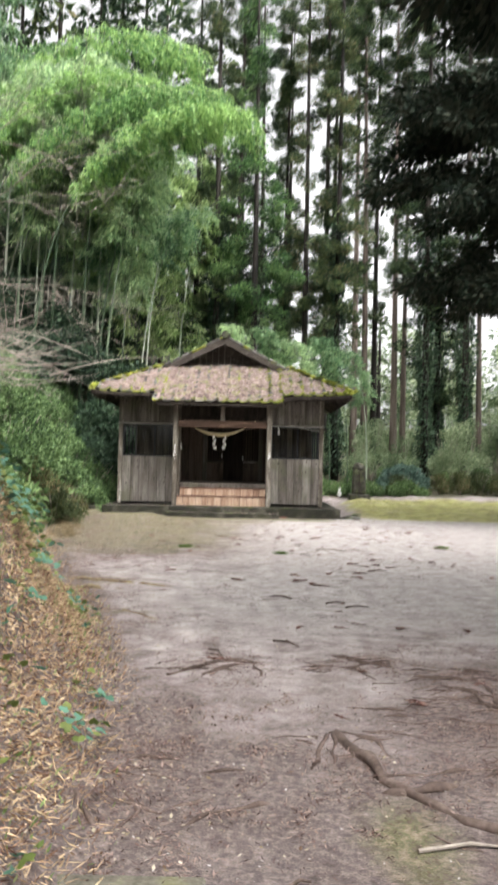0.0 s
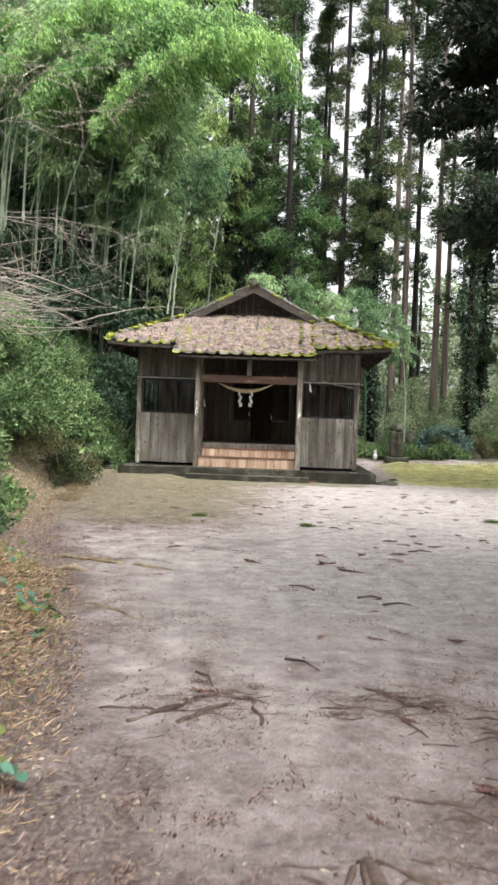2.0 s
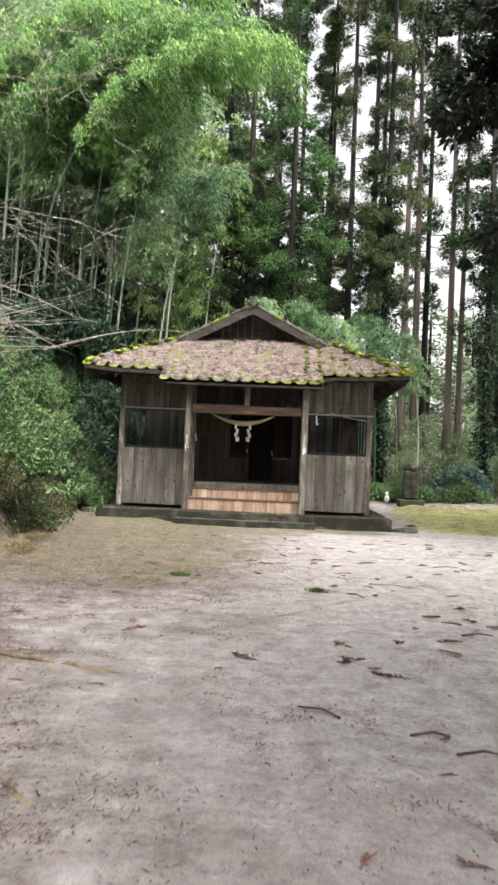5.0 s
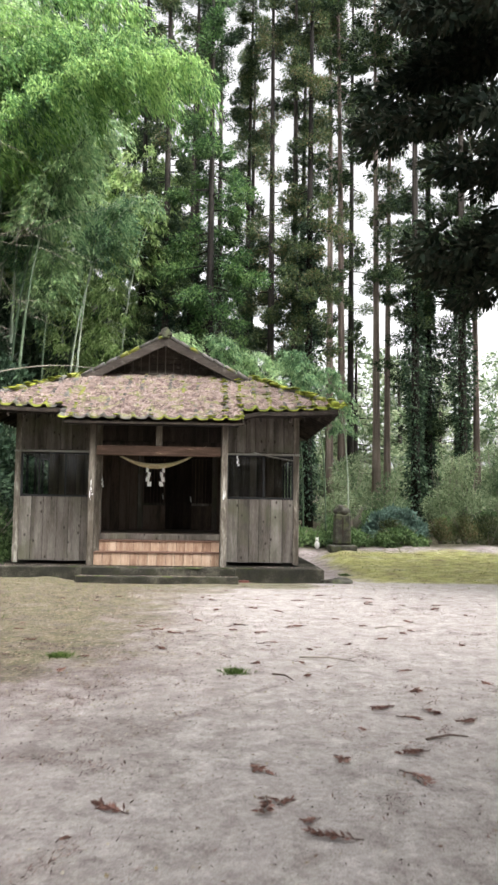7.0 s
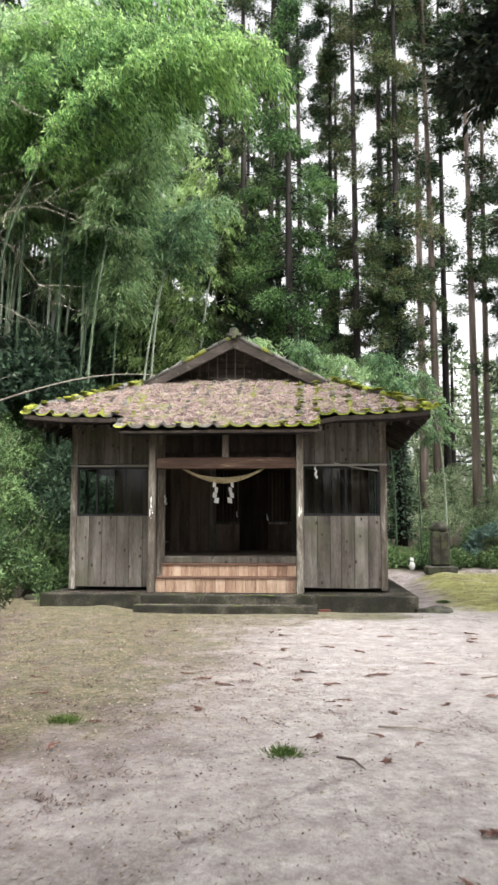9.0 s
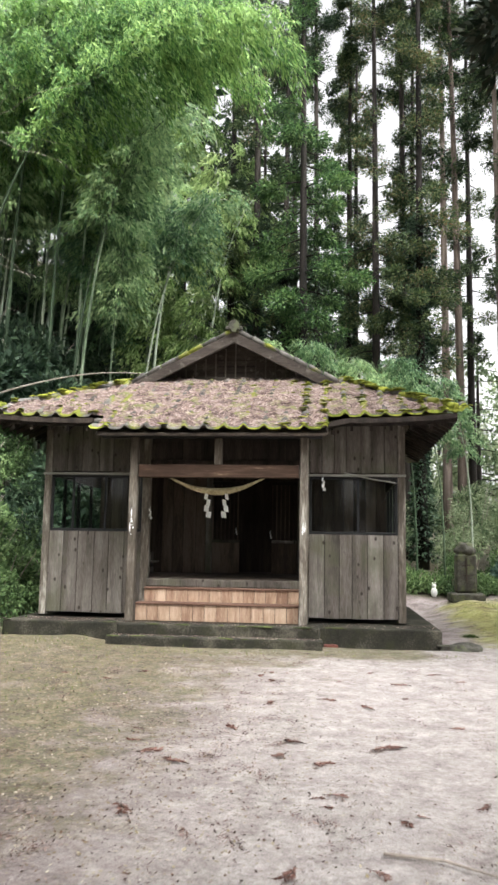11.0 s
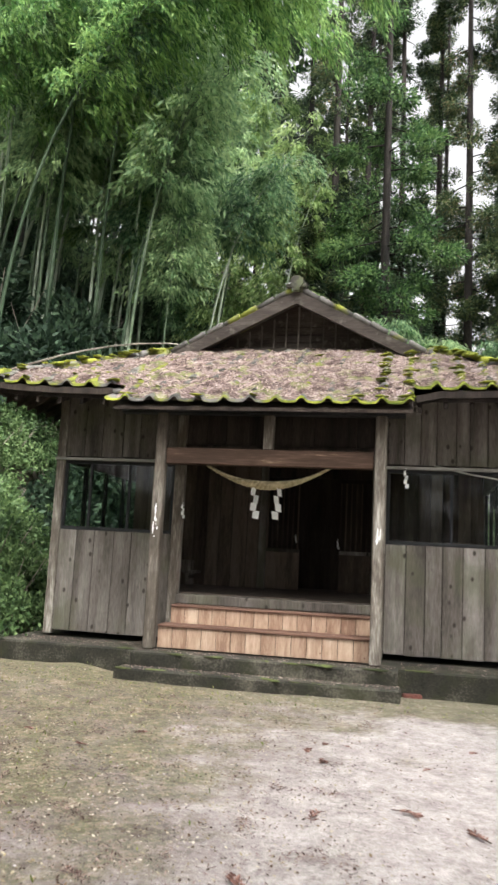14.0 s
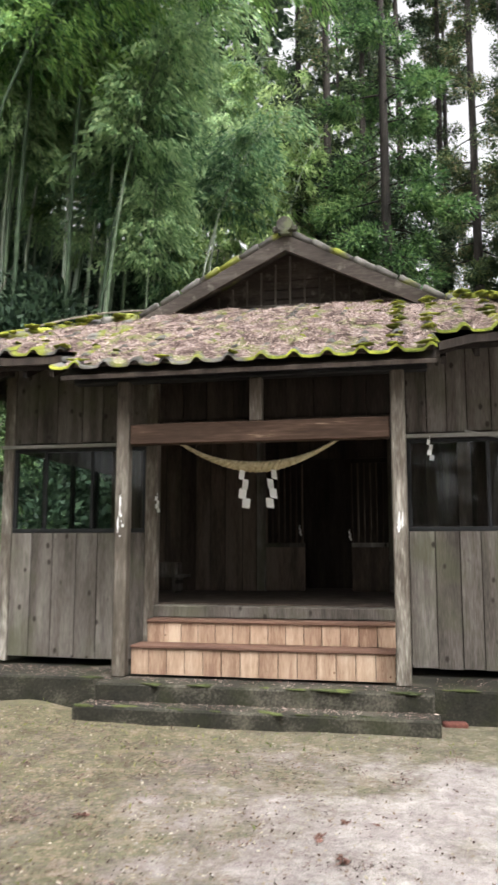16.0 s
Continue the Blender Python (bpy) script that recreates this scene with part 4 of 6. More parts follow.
ppart("slab", -4.1, 2.62, 22.56, 27.6, -0.05, 0.27)
ppart("upper_step", -2.17, 0.83, 22.14, 22.555, -0.05, 0.3)
ppart("lower_step", -2.25, 0.87, 21.84, 22.137, -0.05, 0.15)
for n, x, y, sx, sy, sz, mt, lb in (("flat_stone", 2.86, 22.42, 0.36, 0.2, 0.1, M_stone, "flat dark natural stone lying at the plinth's corner"),
                                    ("mossy_stone", -4.45, 23.25, 0.26, 0.2, 0.2, M_concrete, "rounded mossy stone beside the plinth")):
    o = new(n, lump_mesh(n, sx, sy, sz, mt, 3.0, 0.2, 3))
    o.location = (x, y, 0.02)
    tagged(o, lb, "stone")
bm = bmesh.new()
box(bm, -0.1, 0.1, -0.05, 0.05, 0, 0.06, 0.008)
M_brick = material("red_brick", [(0.3, (0.06, 0.02, 0.015)), (0.7, (0.17, 0.065, 0.05))], scale=8, bump=0.4)
o = part("brick", bm, M_brick, None, "old red brick lying beside the concrete steps")
o["category"] = "brick"
o.location, o.rotation_euler = (0.99, 22.3, 0.0), (0, 0, 0.15)

deb = np.random.default_rng(71)
spread = []
for x0, x1, y0, y1, z, k in ((-2.2, 0.85, 21.86, 22.13, 0.153, 700), (-2.15, 0.8, 22.16, 22.55, 0.303, 420), (-4.05, -2.2, 22.58, 23.25, 0.273, 700), (0.85, 2.58, 22.58, 23.25, 0.273, 320)):
    u, v = deb.uniform(x0, x1, k), y0 + (y1 - y0) * deb.random(k) ** 0.6
    spread.append(np.stack((u, v, np.full(k, z)), -1))
spread = np.concatenate(spread)
tagged(new("step_litter", strewn("step_litter", 72, spread, None, (0.015, 0.06), (0.004, 0.016), M_needle, 0.25)), "dead needles and leaf bits on the concrete steps", kind="stuff")
M_step_moss = material("step_moss", [(0.3, (0.02, 0.024, 0.01)), (0.5, (0.05, 0.06, 0.022)), (0.7, (0.1, 0.12, 0.04))], scale=9, fine=60, bump=0.8, distance=0.01, per_object=0.4)
cush = [lump_mesh("moss_cushion", 0.07, 0.04, 0.016, M_step_moss, 20 + k, 0.45) for k in range(3)]
for i in range(33):
    row = i % 3
    x = deb.uniform(-2.25, 0.85) if row else deb.uniform(-4.05, 2.55)
    y, z = ((22.57, 0.27), (21.85, 0.15), (22.15, 0.3))[row]
    if row == 0 and -2.2 < x < 0.86:
        continue
    o = new("moss_cushion", cush[i % 3])
    o.location, o.rotation_euler.z = (x - CX, y + deb.uniform(0, 0.05) - 22.6, z), deb.uniform(-0.4, 0.4)
    k = deb.uniform(0.4, 1.5)
    o.scale = (k * deb.uniform(0.8, 1.8), k, k * 0.5)
    o.parent = plinth

rope = thing("sacred_rope", (CX, 23.12, 2.3), "twisted straw rope with two white paper streamers across the entrance", "rope")
rope_z = lambda x: 0.03 + 0.235 * ((x + 0.06) / 0.78) ** 2
for k in range(3):
    bm = bmesh.new()
    pts, rad = [], []
    for i in range(121):
        t = i / 120
        x = -1.08 + 2.06 * t
        a = t * 2 * math.pi * 12 + k * 2.094
        thick = 0.011 + 0.03 * math.exp(-((t - 0.5) / 0.24) ** 2)
        pts.append((x, thick * 0.75 * math.sin(a), rope_z(x) + thick * 0.75 * math.cos(a)))
        rad.append(thick * 0.78)
    tube(bm, pts, rad, 6)
    part("strand", bm, M_rope, rope, smooth=True)


def streamer(x, z, s, parent, y=0.0, flip=1):
    """A folded zigzag paper streamer."""
    bm = bmesh.new()
    w, h = 0.062 * s, 0.098 * s
    cx, cz = x, z
    for i in range(4):
        g = w * (0.75 + 0.14 * i)
        sh = flip * 0.014 * s * (1 if i % 2 else -1)
        dy = 0.006 * (1 if i % 2 else -1)
        ps = [(cx - g / 2 + sh, y + dy, cz), (cx + g / 2 + sh, y - dy, cz - 0.012 * s), (cx + g / 2 + sh - flip * 0.01 * s, y - dy, cz - h), (cx - g / 2 + sh - flip * 0.01 * s, y + dy, cz - h + 0.012 * s)]
        va = [bm.verts.new(p) for p in ps]
        vb = [bm.verts.new((p[0], p[1] + 0.0015, p[2])) for p in ps]
        bm.faces.new(va)
        bm.faces.new(vb[::-1])
        for q in range(4):
            bm.faces.new((va[q], vb[q], vb[(q + 1) % 4], va[(q + 1) % 4]))
        cz -= h * 0.86
        cx += 0.004 * flip
    box(bm, x - 0.003, x + 0.003, y - 0.001, y + 0.002, z - 0.01, z + 0.03)
    return part("paper_streamer", bm, M_paper, parent)


streamer(-0.2, 0.005, 1.15, rope, -0.02, 1)
streamer(0.09, 0.005, 1.15, rope, -0.02, -1)
for x, y, z, s, lb in ((0.86, 23.22, 2.58, 0.62, "small white paper streamer hanging before the window"), (-1.96, 23.2, 2.05, 0.5, "small white paper streamer on the inner post"),
                       (-0.2, 26.1, 1.75, 0.38, "small white paper streamer by the lattice door"), (-0.88, 26.1, 1.8, 0.32, "small white paper streamer by the lattice door")):
    e = thing("hanging_paper", (x, y, z), lb, "paper streamer")
    streamer(0, 0, s, e)

bench = thing("bench", (-2.9, 25.6, FLOOR), "low dark wooden bench against the inner wall", "bench")
for nm, b in (("seat", (-0.6, 0.55, -0.2, 0.2, 0.2, 0.235)), ("leg", (-0.5, -0.44, -0.15, 0.15, 0, 0.198)), ("leg", (0.4, 0.46, -0.15, 0.15, 0, 0.198))):
    bm = bmesh.new()
    box(bm, *b, 0.004)
    part(nm, bm, M_wood_old, bench)
bm = bmesh.new()
box(bm, -0.18, 0.18, -0.12, 0.12, 0, 0.16, 0.006)
o = part("wooden_box", bm, M_post, None, "small plain wooden box on the bench")
o["category"] = "box"
o.location = (-2.62, 25.6, FLOOR + 0.235)

stele = thing("stone_stele", (4.07, 29.4, 0.33), "weathered carved stone pillar with round head on stone base", "stone monument")
bm = bmesh.new()
box(bm, -0.38, 0.4, -0.3, 0.3, -0.05, 0.16, 0.03)
part("base", bm, M_stone, stele)
bm = bmesh.new()
box(bm, -0.26, 0.26, -0.16, 0.16, 0.162, 1.05, 0.05)
for v in bm.verts:
    k = 1 - 0.12 * v.co.z + 0.05 * noise.noise(v.co * 3)
    v.co.x *= k
part("shaft", bm, M_stone, stele)
part("cap", lump_mesh("cap", 0.22, 0.17, 0.18, M_stone, 5.0, 0.25, 3), None, stele).location = (0, 0, 1.14)
bm = bmesh.new()
for a, b, c, d in ((-0.02, 0.02, 0.4, 0.95), (-0.1, 0.1, 0.78, 0.8), (-0.08, 0.08, 0.55, 0.57)):
    box(bm, a, b, -0.175, -0.155, c, d)
part("carved_mark", bm, M_wood_shade, stele, "worn unreadable carved strokes")
bm = bmesh.new()
for cx, cz, rx, rz in ((0, 0.1, 0.075, 0.11), (0, 0.24, 0.05, 0.05), (-0.03, 0.3, 0.014, 0.03), (0.03, 0.3, 0.014, 0.03)):
    bmesh.ops.create_uvsphere(bm, u_segments=14, v_segments=9, radius=1, matrix=Matrix.Translation((cx * 1.3, 0, cz * 1.3)) @ Matrix.Diagonal((rx * 1.3, rx * 1.3, rz * 1.3, 1)))
cat_ = new("ceramic_figure", as_mesh("ceramic_figure", bm, M_paper, True))
cat_.location = (3.42, 29.9, 0.36)
cat_.scale = (0.8, 0.8, 0.8)
tagged(cat_, "small white glazed figure standing on the mossy ground", "figurine")


# ---- plants ----
def cedar_meshes(seed, tall, bare, spread, count, mat, gaps=(0, 0), leaf=(0.1, 0.26), width=(0.03, 0.06), step=1.0, fluff=1.1, clumps=1.1, core=1.6, girth=0.18, bark=None):
    r = np.random.default_rng(seed)
    bm = bmesh.new()
    lean = r.normal(size=2) * 0.15
    pts = [(lean[0] * t * t, lean[1] * t * t, tall * t) for t in np.linspace(0, 1, 9)]
    rad = [girth * (1 - 0.8 * t) * (1.25 if t == 0 else 1) for t in np.linspace(0, 1, 9)]
    tube(bm, pts, rad, 10)
    limbs = []
    z = bare
    while z < tall - 0.5:
        a = r.uniform(0, 2 * math.pi)
        f = (z - bare) / (tall - bare)
        gap = gaps[0] < z < gaps[1]
        ln = spread * (0.55 + 0.45 * r.random()) * (1 - 0.45 * f) * min(1, 0.5 + f * 4) * (0.7 if gap else 1.0)
        p0 = np.array((lean[0] * (z / tall) ** 2, lean[1] * (z / tall) ** 2, z))
        d = np.array((math.cos(a), math.sin(a), 0.0))
        p1 = p0 + d * ln * 0.5 + (0, 0, -0.04 * ln)
        p2 = p0 + d * ln + (0, 0, -0.2 * ln)
        tube(bm, [tuple(p0), tuple(p1), tuple(p2)], [0.03, 0.018, 0.006], 4)
        limbs.append((p0, p1, p2, ln))
        z += (r.uniform(0.24, 0.62) if gap else r.uniform(0.13, 0.36)) * step
    wood = as_mesh("trunk", bm, bark or M_bark, True)
    total = sum(x[3] for x in limbs)
    base, way, clump = [], [], []
    size = []
    per = count / max(1.0, total)
    for p0, p1, p2, ln in limbs:
        spots = max(1, int(round(ln * clumps)))
        m = max(8, int(per * ln / spots))
        for j in range(spots):
            t = 1.02 - 0.6 * (j + 0.6 * r.random()) / spots
            c = p0 + (p2 - p0) * t + r.normal(size=3) * (0.1, 0.1, 0.08)
            off = r.normal(size=(m, 3))
            off /= np.linalg.norm(off, axis=1, keepdims=True)
            rad = r.random((m, 1)) ** 0.45 * (0.75 + 0.5 * r.random())
            base.append(c + off * rad * np.array((0.42, 0.42, 0.3)) * fluff)
            way.append(off + (p2 - p0) / ln * 0.5 + np.array((0, 0, -0.25)) + r.normal(size=(m, 3)) * 0.35)
            size.append(core - (core - 0.65) * rad[:, 0])
    size = np.concatenate(size)
    base, way = np.concatenate(base), np.concatenate(way)
    n = len(base)
    crown = quads_mesh("crown", blades(r, base, way, r.uniform(*leaf, n) * size, r.uniform(*width, n) * size), mat)
    return wood, crown


def tree_thing(name, meshes, at, rz, s, label, category, group, parts_=("trunk", "crown")):
    e = thing(name, at, label, category, group)
    e.rotation_euler.z = rz
    e.scale = (s, s, s)
    for nm, me in zip(parts_, meshes):
        part(nm, me, None, e)
    return e


def ground_z(x, y):
    return float(height(x, y)) - 0.05


prng = random.Random(11)
kinds = [cedar_meshes(20 + i, 27, (5.5, 3.6, 6.5, 8)[i], (1.6, 1.9, 1.6, 1.7)[i], (36000, 42000, 36000, 34000)[i], M_cedar, ((13, 19), (13.5, 18.5), (11, 18.5), (12, 19))[i], (0.07, 0.15), (0.032, 0.055), fluff=1.0, clumps=1.5) for i in range(4)]
kinds.append(cedar_meshes(33, 22, 7.0, 2.0, 22000, M_cedar_green, (13.5, 22), (0.08, 0.17), (0.04, 0.07), clumps=1.5))
cheap = cedar_meshes(31, 27, 3.0, 2.4, 1900, M_cedar, (0, 0), (0.35, 0.7), (0.2, 0.32), step=1.2)
bare_kinds = [cedar_meshes(91 + i, 26, (10, 13)[i], (1.3, 1.6)[i], (15000, 17000)[i], M_cedar, ((11, 19), (13, 19))[i], (0.08, 0.17), (0.04, 0.07), girth=(0.19, 0.16)[i], bark=M_bark_pale) for i in range(2)]
kinds += bare_kinds
CEDARS = [(-2.75, 39, 1), (-1.7, 37.9, 0), (-0.75, 38.5, 1), (-0.6, 44, 2), (0.12, 34.2, 4), (0.46, 38.4, 0), (1.6, 40, 2), (2.05, 46, 2), (2.55, 38, 0), (3.7, 40, 3), (3.95, 37, 0), (4.3, 43, 2),
          (5.1, 39.2, 5), (5.55, 38.8, 6), (6.8, 44, 3), (6.95, 38.6, 5), (7.45, 38.9, 6), (7.9, 36, 3), (8.7, 37.2, 1), (9.7, 36, 3), (10.9, 38, 6), (12.4, 35.5, 2), (14.6, 37, 3), (17.2, 36, 2), (20.5, 37, 3)]
LOW = [(-3.2, 38.5), (-1.2, 39.5), (1.0, 37.5), (3.2, 40.5), (-2.2, 41)]
low_kinds = [cedar_meshes(60 + i, 10, 1.6, 1.4, 17000, M_cedar_green, (0, 0), (0.07, 0.15), (0.025, 0.045), girth=0.12) for i in range(2)]
for i, (x, y) in enumerate(LOW):
    tree_thing("cedar_tree", low_kinds[i % 2], (x, y, ground_z(x, y)), prng.uniform(0, 6.28), prng.uniform(0.65, 0.9), "young cedar with green foliage down to the ground", "tree", "young cedars")
for x, y, k in CEDARS:
    tree_thing("cedar_tree", kinds[k], (x, y, ground_z(x, y)), prng.uniform(0, 6.28), prng.uniform(0.92, 1.08),
               "tall straight cedar with bare pale brown trunk and high crown" if k > 4 else "tall straight cedar with dark trunk and ragged crown", "tree", "cedars behind the shrine")
ivy_r = np.random.default_rng(9)
n_ = 5200
az, zz = ivy_r.uniform(0, 6.28, n_), ivy_r.uniform(0.3, 12, n_)
rad_ = 0.16 + ivy_r.uniform(0, 0.38, n_) * (0.6 + 0.4 * np.sin(zz * 1.3))
ivy_me = quads_mesh("ivy", blades(ivy_r, np.stack((np.cos(az) * rad_, np.sin(az) * rad_, zz), -1), np.stack((np.cos(az), np.sin(az), -0.6 + 0 * az), -1) + ivy_r.normal(size=(n_, 3)) * 0.4, ivy_r.uniform(0.1, 0.2, n_), ivy_r.uniform(0.05, 0.1, n_)), M_under)
for x, y in ((3.95, 37), (7.9, 36), (8.7, 37.2), (-1.7, 37.9), (-0.75, 38.5), (0.46, 38.4), (1.6, 40), (9.7, 36)):
    e = thing("climbing_ivy", (x, y, ground_z(x, y)), "dark ivy climbing a cedar trunk", "ivy", "ivy on trunks")
    part("foliage", ivy_me, None, e)
for i in range(30):
    x, y = -26 + i * 0.93 + prng.uniform(-0.5, 0.5), prng.uniform(44, 56)
    if x > -1.5 or i % 2:
        continue
    tree_thing("cedar_tree", cheap, (x, y, ground_z(x, y)), prng.uniform(0, 6.28), prng.uniform(0.9, 1.15), "distant tall cedar in the grove", "tree", "cedars behind the shrine")
young = cedar_meshes(34, 9.5, 0.8, 2.9, 2700, M_pale_leaf, (0, 0), (0.2, 0.42), (0.1, 0.17), fluff=1.8)
for i in range(15):
    x, y = 6.5 + 1.35 * i + prng.uniform(-0.5, 0.5), prng.uniform(46, 60)
    tree_thing("young_tree", young, (x, y, ground_z(x, y)), prng.uniform(0, 6.28), prng.uniform(0.6, 1.0), "pale green young tree beyond the cedars", "tree", "young trees beyond the cedars")
# Ring of cedars, mostly out of view, added to cut the sky light.
ring = [(-31 + 1.7 * i, 36 + 4 * (i % 3)) for i in range(11)] + [(-14 + 3.1 * i, -16 - 2.5 * (i % 2)) for i in range(10)] + [(13 + 3 * (i % 3), -10 + 3.4 * i) for i in range(13)] + [(-16 + 4 * i, -11 - 3 * (i % 2)) for i in range(8)] + [(-11 - 3 * (i % 3), -4 + 4.2 * i) for i in range(7)]
for i, (x, y) in enumerate(ring):
    tree_thing("cedar_tree", cheap, (x, y, ground_z(x, y)), prng.uniform(0, 6.28), prng.uniform(0.85, 1.1), "tall cedar in a mostly unseen ring added to block sky light", "tree", "cedars round the yard")
# Crown uses the needle colour that already holds its shade.
big = cedar_meshes(77, 20, 6.2, 5.3, 125000, M_cedar_shaded, leaf=(0.09, 0.19), width=(0.045, 0.08), step=0.34, fluff=1.3, clumps=1.9, core=2.8)
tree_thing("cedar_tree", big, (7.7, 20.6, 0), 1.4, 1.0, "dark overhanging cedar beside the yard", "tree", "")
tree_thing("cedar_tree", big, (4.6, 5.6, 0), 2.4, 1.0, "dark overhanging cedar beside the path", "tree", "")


def bamboo_meshes(seed, tall, lean, count, mat, start=0.5):
    r = np.random.default_rng(seed)
    bm = bmesh.new()
    T = np.linspace(0, 1, 14)
    axis = [(lean * t ** 3.0, 0.15 * lean * t * t, tall * (t - 0.10 * t ** 5)) for t in T]
    tube(bm, axis, [0.055 * (1 - 0.85 * t) + 0.004 for t in T], 7)
    base, way = [], []
    levels = np.linspace(start, 1.0, 30)
    k = count // 60
    for z in levels:
        i = min(12, int(z * 13))
        f = z * 13 - i
        p = np.array(axis[i]) * (1 - f) + np.array(axis[i + 1]) * f
        for s in range(2):
            a = r.uniform(0, 2 * math.pi)
            ln = r.uniform(0.7, 1.6) * (1.3 - 0.6 * z)
            d = np.array((math.cos(a), math.sin(a), 0.3))
            mid = p + d * ln * 0.6 + (0, 0, 0.03)
            tube(bm, [tuple(p), tuple(mid), tuple(p + d * ln + (0, 0, -0.45 * ln))], [0.008, 0.005, 0.002], 3, False)
            t = r.beta(3, 1.6, size=(k, 1)) * 1.1
            q = p + d * ln * t + np.array((0, 0, -0.5 * ln)) * t ** 3 + r.normal(size=(k, 3)) * (0.09, 0.09, 0.05)
            q[:, 2] -= r.random(k) * 0.22
            base.append(q)
            way.append(d * 0.45 + r.normal(size=(k, 3)) * 0.3 + np.array((0, 0, -0.8)))
    base, way = np.concatenate(base), np.concatenate(way)
    n = len(base)
    return as_mesh("culm", bm, M_culm, True), quads_mesh("foliage", blades(r, base, way, r.uniform(0.14, 0.3, n), r.uniform(0.04, 0.07, n)), mat)


def shrub_meshes(seed, wide, high, count, mat, leaf=(0.06, 0.13), width=(0.025, 0.05)):
    r = np.random.default_rng(seed)
    bm = bmesh.new()
    for i in range(9):
        a = r.uniform(0, 6.28)
        d = np.array((math.cos(a), math.sin(a), 0)) * wide * r.uniform(0.2, 0.6)
        tube(bm, [(0, 0, -0.1), tuple(d * 0.4 + (0, 0, high * 0.4)), tuple(d + (0, 0, high * 0.85))], [0.025, 0.015, 0.005], 4)
    lumps = r.normal(size=(26, 3)) * (wide * 0.33, wide * 0.33, 0)
    rr = np.hypot(lumps[:, 0], lumps[:, 1]) / wide
    lumps[:, 2] = high * (0.9 - 0.9 * rr ** 1.5) * r.uniform(0.4, 1.0, 26)
    pick = r.integers(0, 26, count)
    off = r.normal(size=(count, 3))
    off /= np.linalg.norm(off, axis=1, keepdims=True)
    rad = wide * 0.22 * r.uniform(0.5, 1.1, (count, 1))
    base = lumps[pick] + off * rad * (1, 1, 0.8)
    base[:, 2] = np.maximum(base[:, 2], 0.03)
    way = off + r.normal(size=(count, 3)) * 0.6 + np.array((0, 0, 0.15))
    return as_mesh("stem", bm, M_twig), quads_mesh("leaves", blades(r, base, way, r.uniform(*leaf, count), r.uniform(*width, count)), mat)


def plume_meshes(seed, long, count, mat):
    """A tall bamboo bowed right over, its leafy end hanging in tiered sprays; also gives where its tip is."""
    r = np.random.default_rng(seed)
    bm = bmesh.new()
    p, axis, ways = np.zeros(3), [np.zeros(3)], []
    sway = r.uniform(-0.15, 0.15)
    for i in range(20):
        bend = radians(112) * ((i + 0.5) / 20) ** 2.7
        w = np.array((math.sin(bend), sway * math.sin(bend), math.cos(bend)))
        p = p + w * long / 20
        axis.append(p)
        ways.append(w)
    ways.append(ways[-1])
    tube(bm, [tuple(q) for q in axis], [0.055 * (1 - 0.88 * i / 20) + 0.003 for i in range(21)], 7)
    base, way = [], []
    tiers = 44
    k = count // (tiers * 2)
    for j in range(tiers):
        f = 20 * (0.6 + 0.395 * j / (tiers - 1))
        i = min(19, int(f))
        q0 = axis[i] + (axis[i + 1] - axis[i]) * (f - i)
        for side in (-1, 1):
            ln = r.uniform(0.6, 1.9) * (1.2 - 0.45 * j / tiers)
            d = ways[i] * 0.55 + np.array((0.1, side * r.uniform(0.3, 1.0), r.uniform(-0.1, 0.3)))
            d /= np.linalg.norm(d)
            tube(bm, [tuple(q0), tuple(q0 + d * ln * 0.55), tuple(q0 + d * ln + (0, 0, -0.55 * ln))], [0.008, 0.005, 0.002], 3, False)
            t = r.beta(3.4, 1.2, size=(k, 1)) * 1.08
            q = q0 + d * ln * t + np.array((0, 0, -0.6 * ln)) * t ** 2.4 + r.normal(size=(k, 3)) * (0.08, 0.08, 0.03)
            q[:, 2] -= r.random(k) ** 2 * 0.55
            base.append(q)
            way.append(d * 0.5 + r.normal(size=(k, 3)) * 0.28 + np.array((0, 0, -0.85)))
    base, way = np.concatenate(base), np.concatenate(way)
    n = len(base)
    return (as_mesh("culm", bm, M_culm, True), quads_mesh("foliage", blades(r, base, way, r.uniform(0.13, 0.28, n), r.uniform(0.03, 0.055, n)), mat)), axis[-1]


# Backlight is put into this brighter, yellower copy of the bamboo leaf colour.
M_lime = leafy("backlit_tone_bamboo_leaves", [(0.2, (0.08, 0.15, 0.05)), (0.5, (0.25, 0.37, 0.13)), (0.8, (0.5, 0.62, 0.28))], through_light=0.55, per_object=0.3, scale=0.4)
plumes = [plume_meshes(40 + i, (17.5, 18.5, 16.5)[i], 8600, M_bamboo) for i in range(3)]
for i, (x, y, z, a) in enumerate(((-0.5, 27.6, 13.4, -0.15), (-1.5, 28.6, 13.6, -0.35), (-2.7, 29.0, 13.0, 0.1), (-1.9, 33.0, 15.0, -0.1), (-3.4, 30.2, 14.4, 0.2), (-5.6, 31.0, 14.8, 0.1), (-7.8, 30.6, 14.2, -0.2), (-3.0, 32.4, 17.2, 0.0), (-7.0, 34.0, 17.5, -0.1))):
    meshes, tip = plumes[i % 3]
    z += 1.4 if i else 0.4
    s = (z + 0.3) / (tip[2] + 0.6)
    bx, by = x - s * (tip[0] * math.cos(a) - tip[1] * math.sin(a)), y - s * (tip[0] * math.sin(a) + tip[1] * math.cos(a))
    tree_thing("bamboo", meshes, (bx, by, z - s * tip[2]), a, s, "tall bowed bamboo with bright hanging leaf plume", "bamboo", "bamboo grove", ("culm", "foliage"))
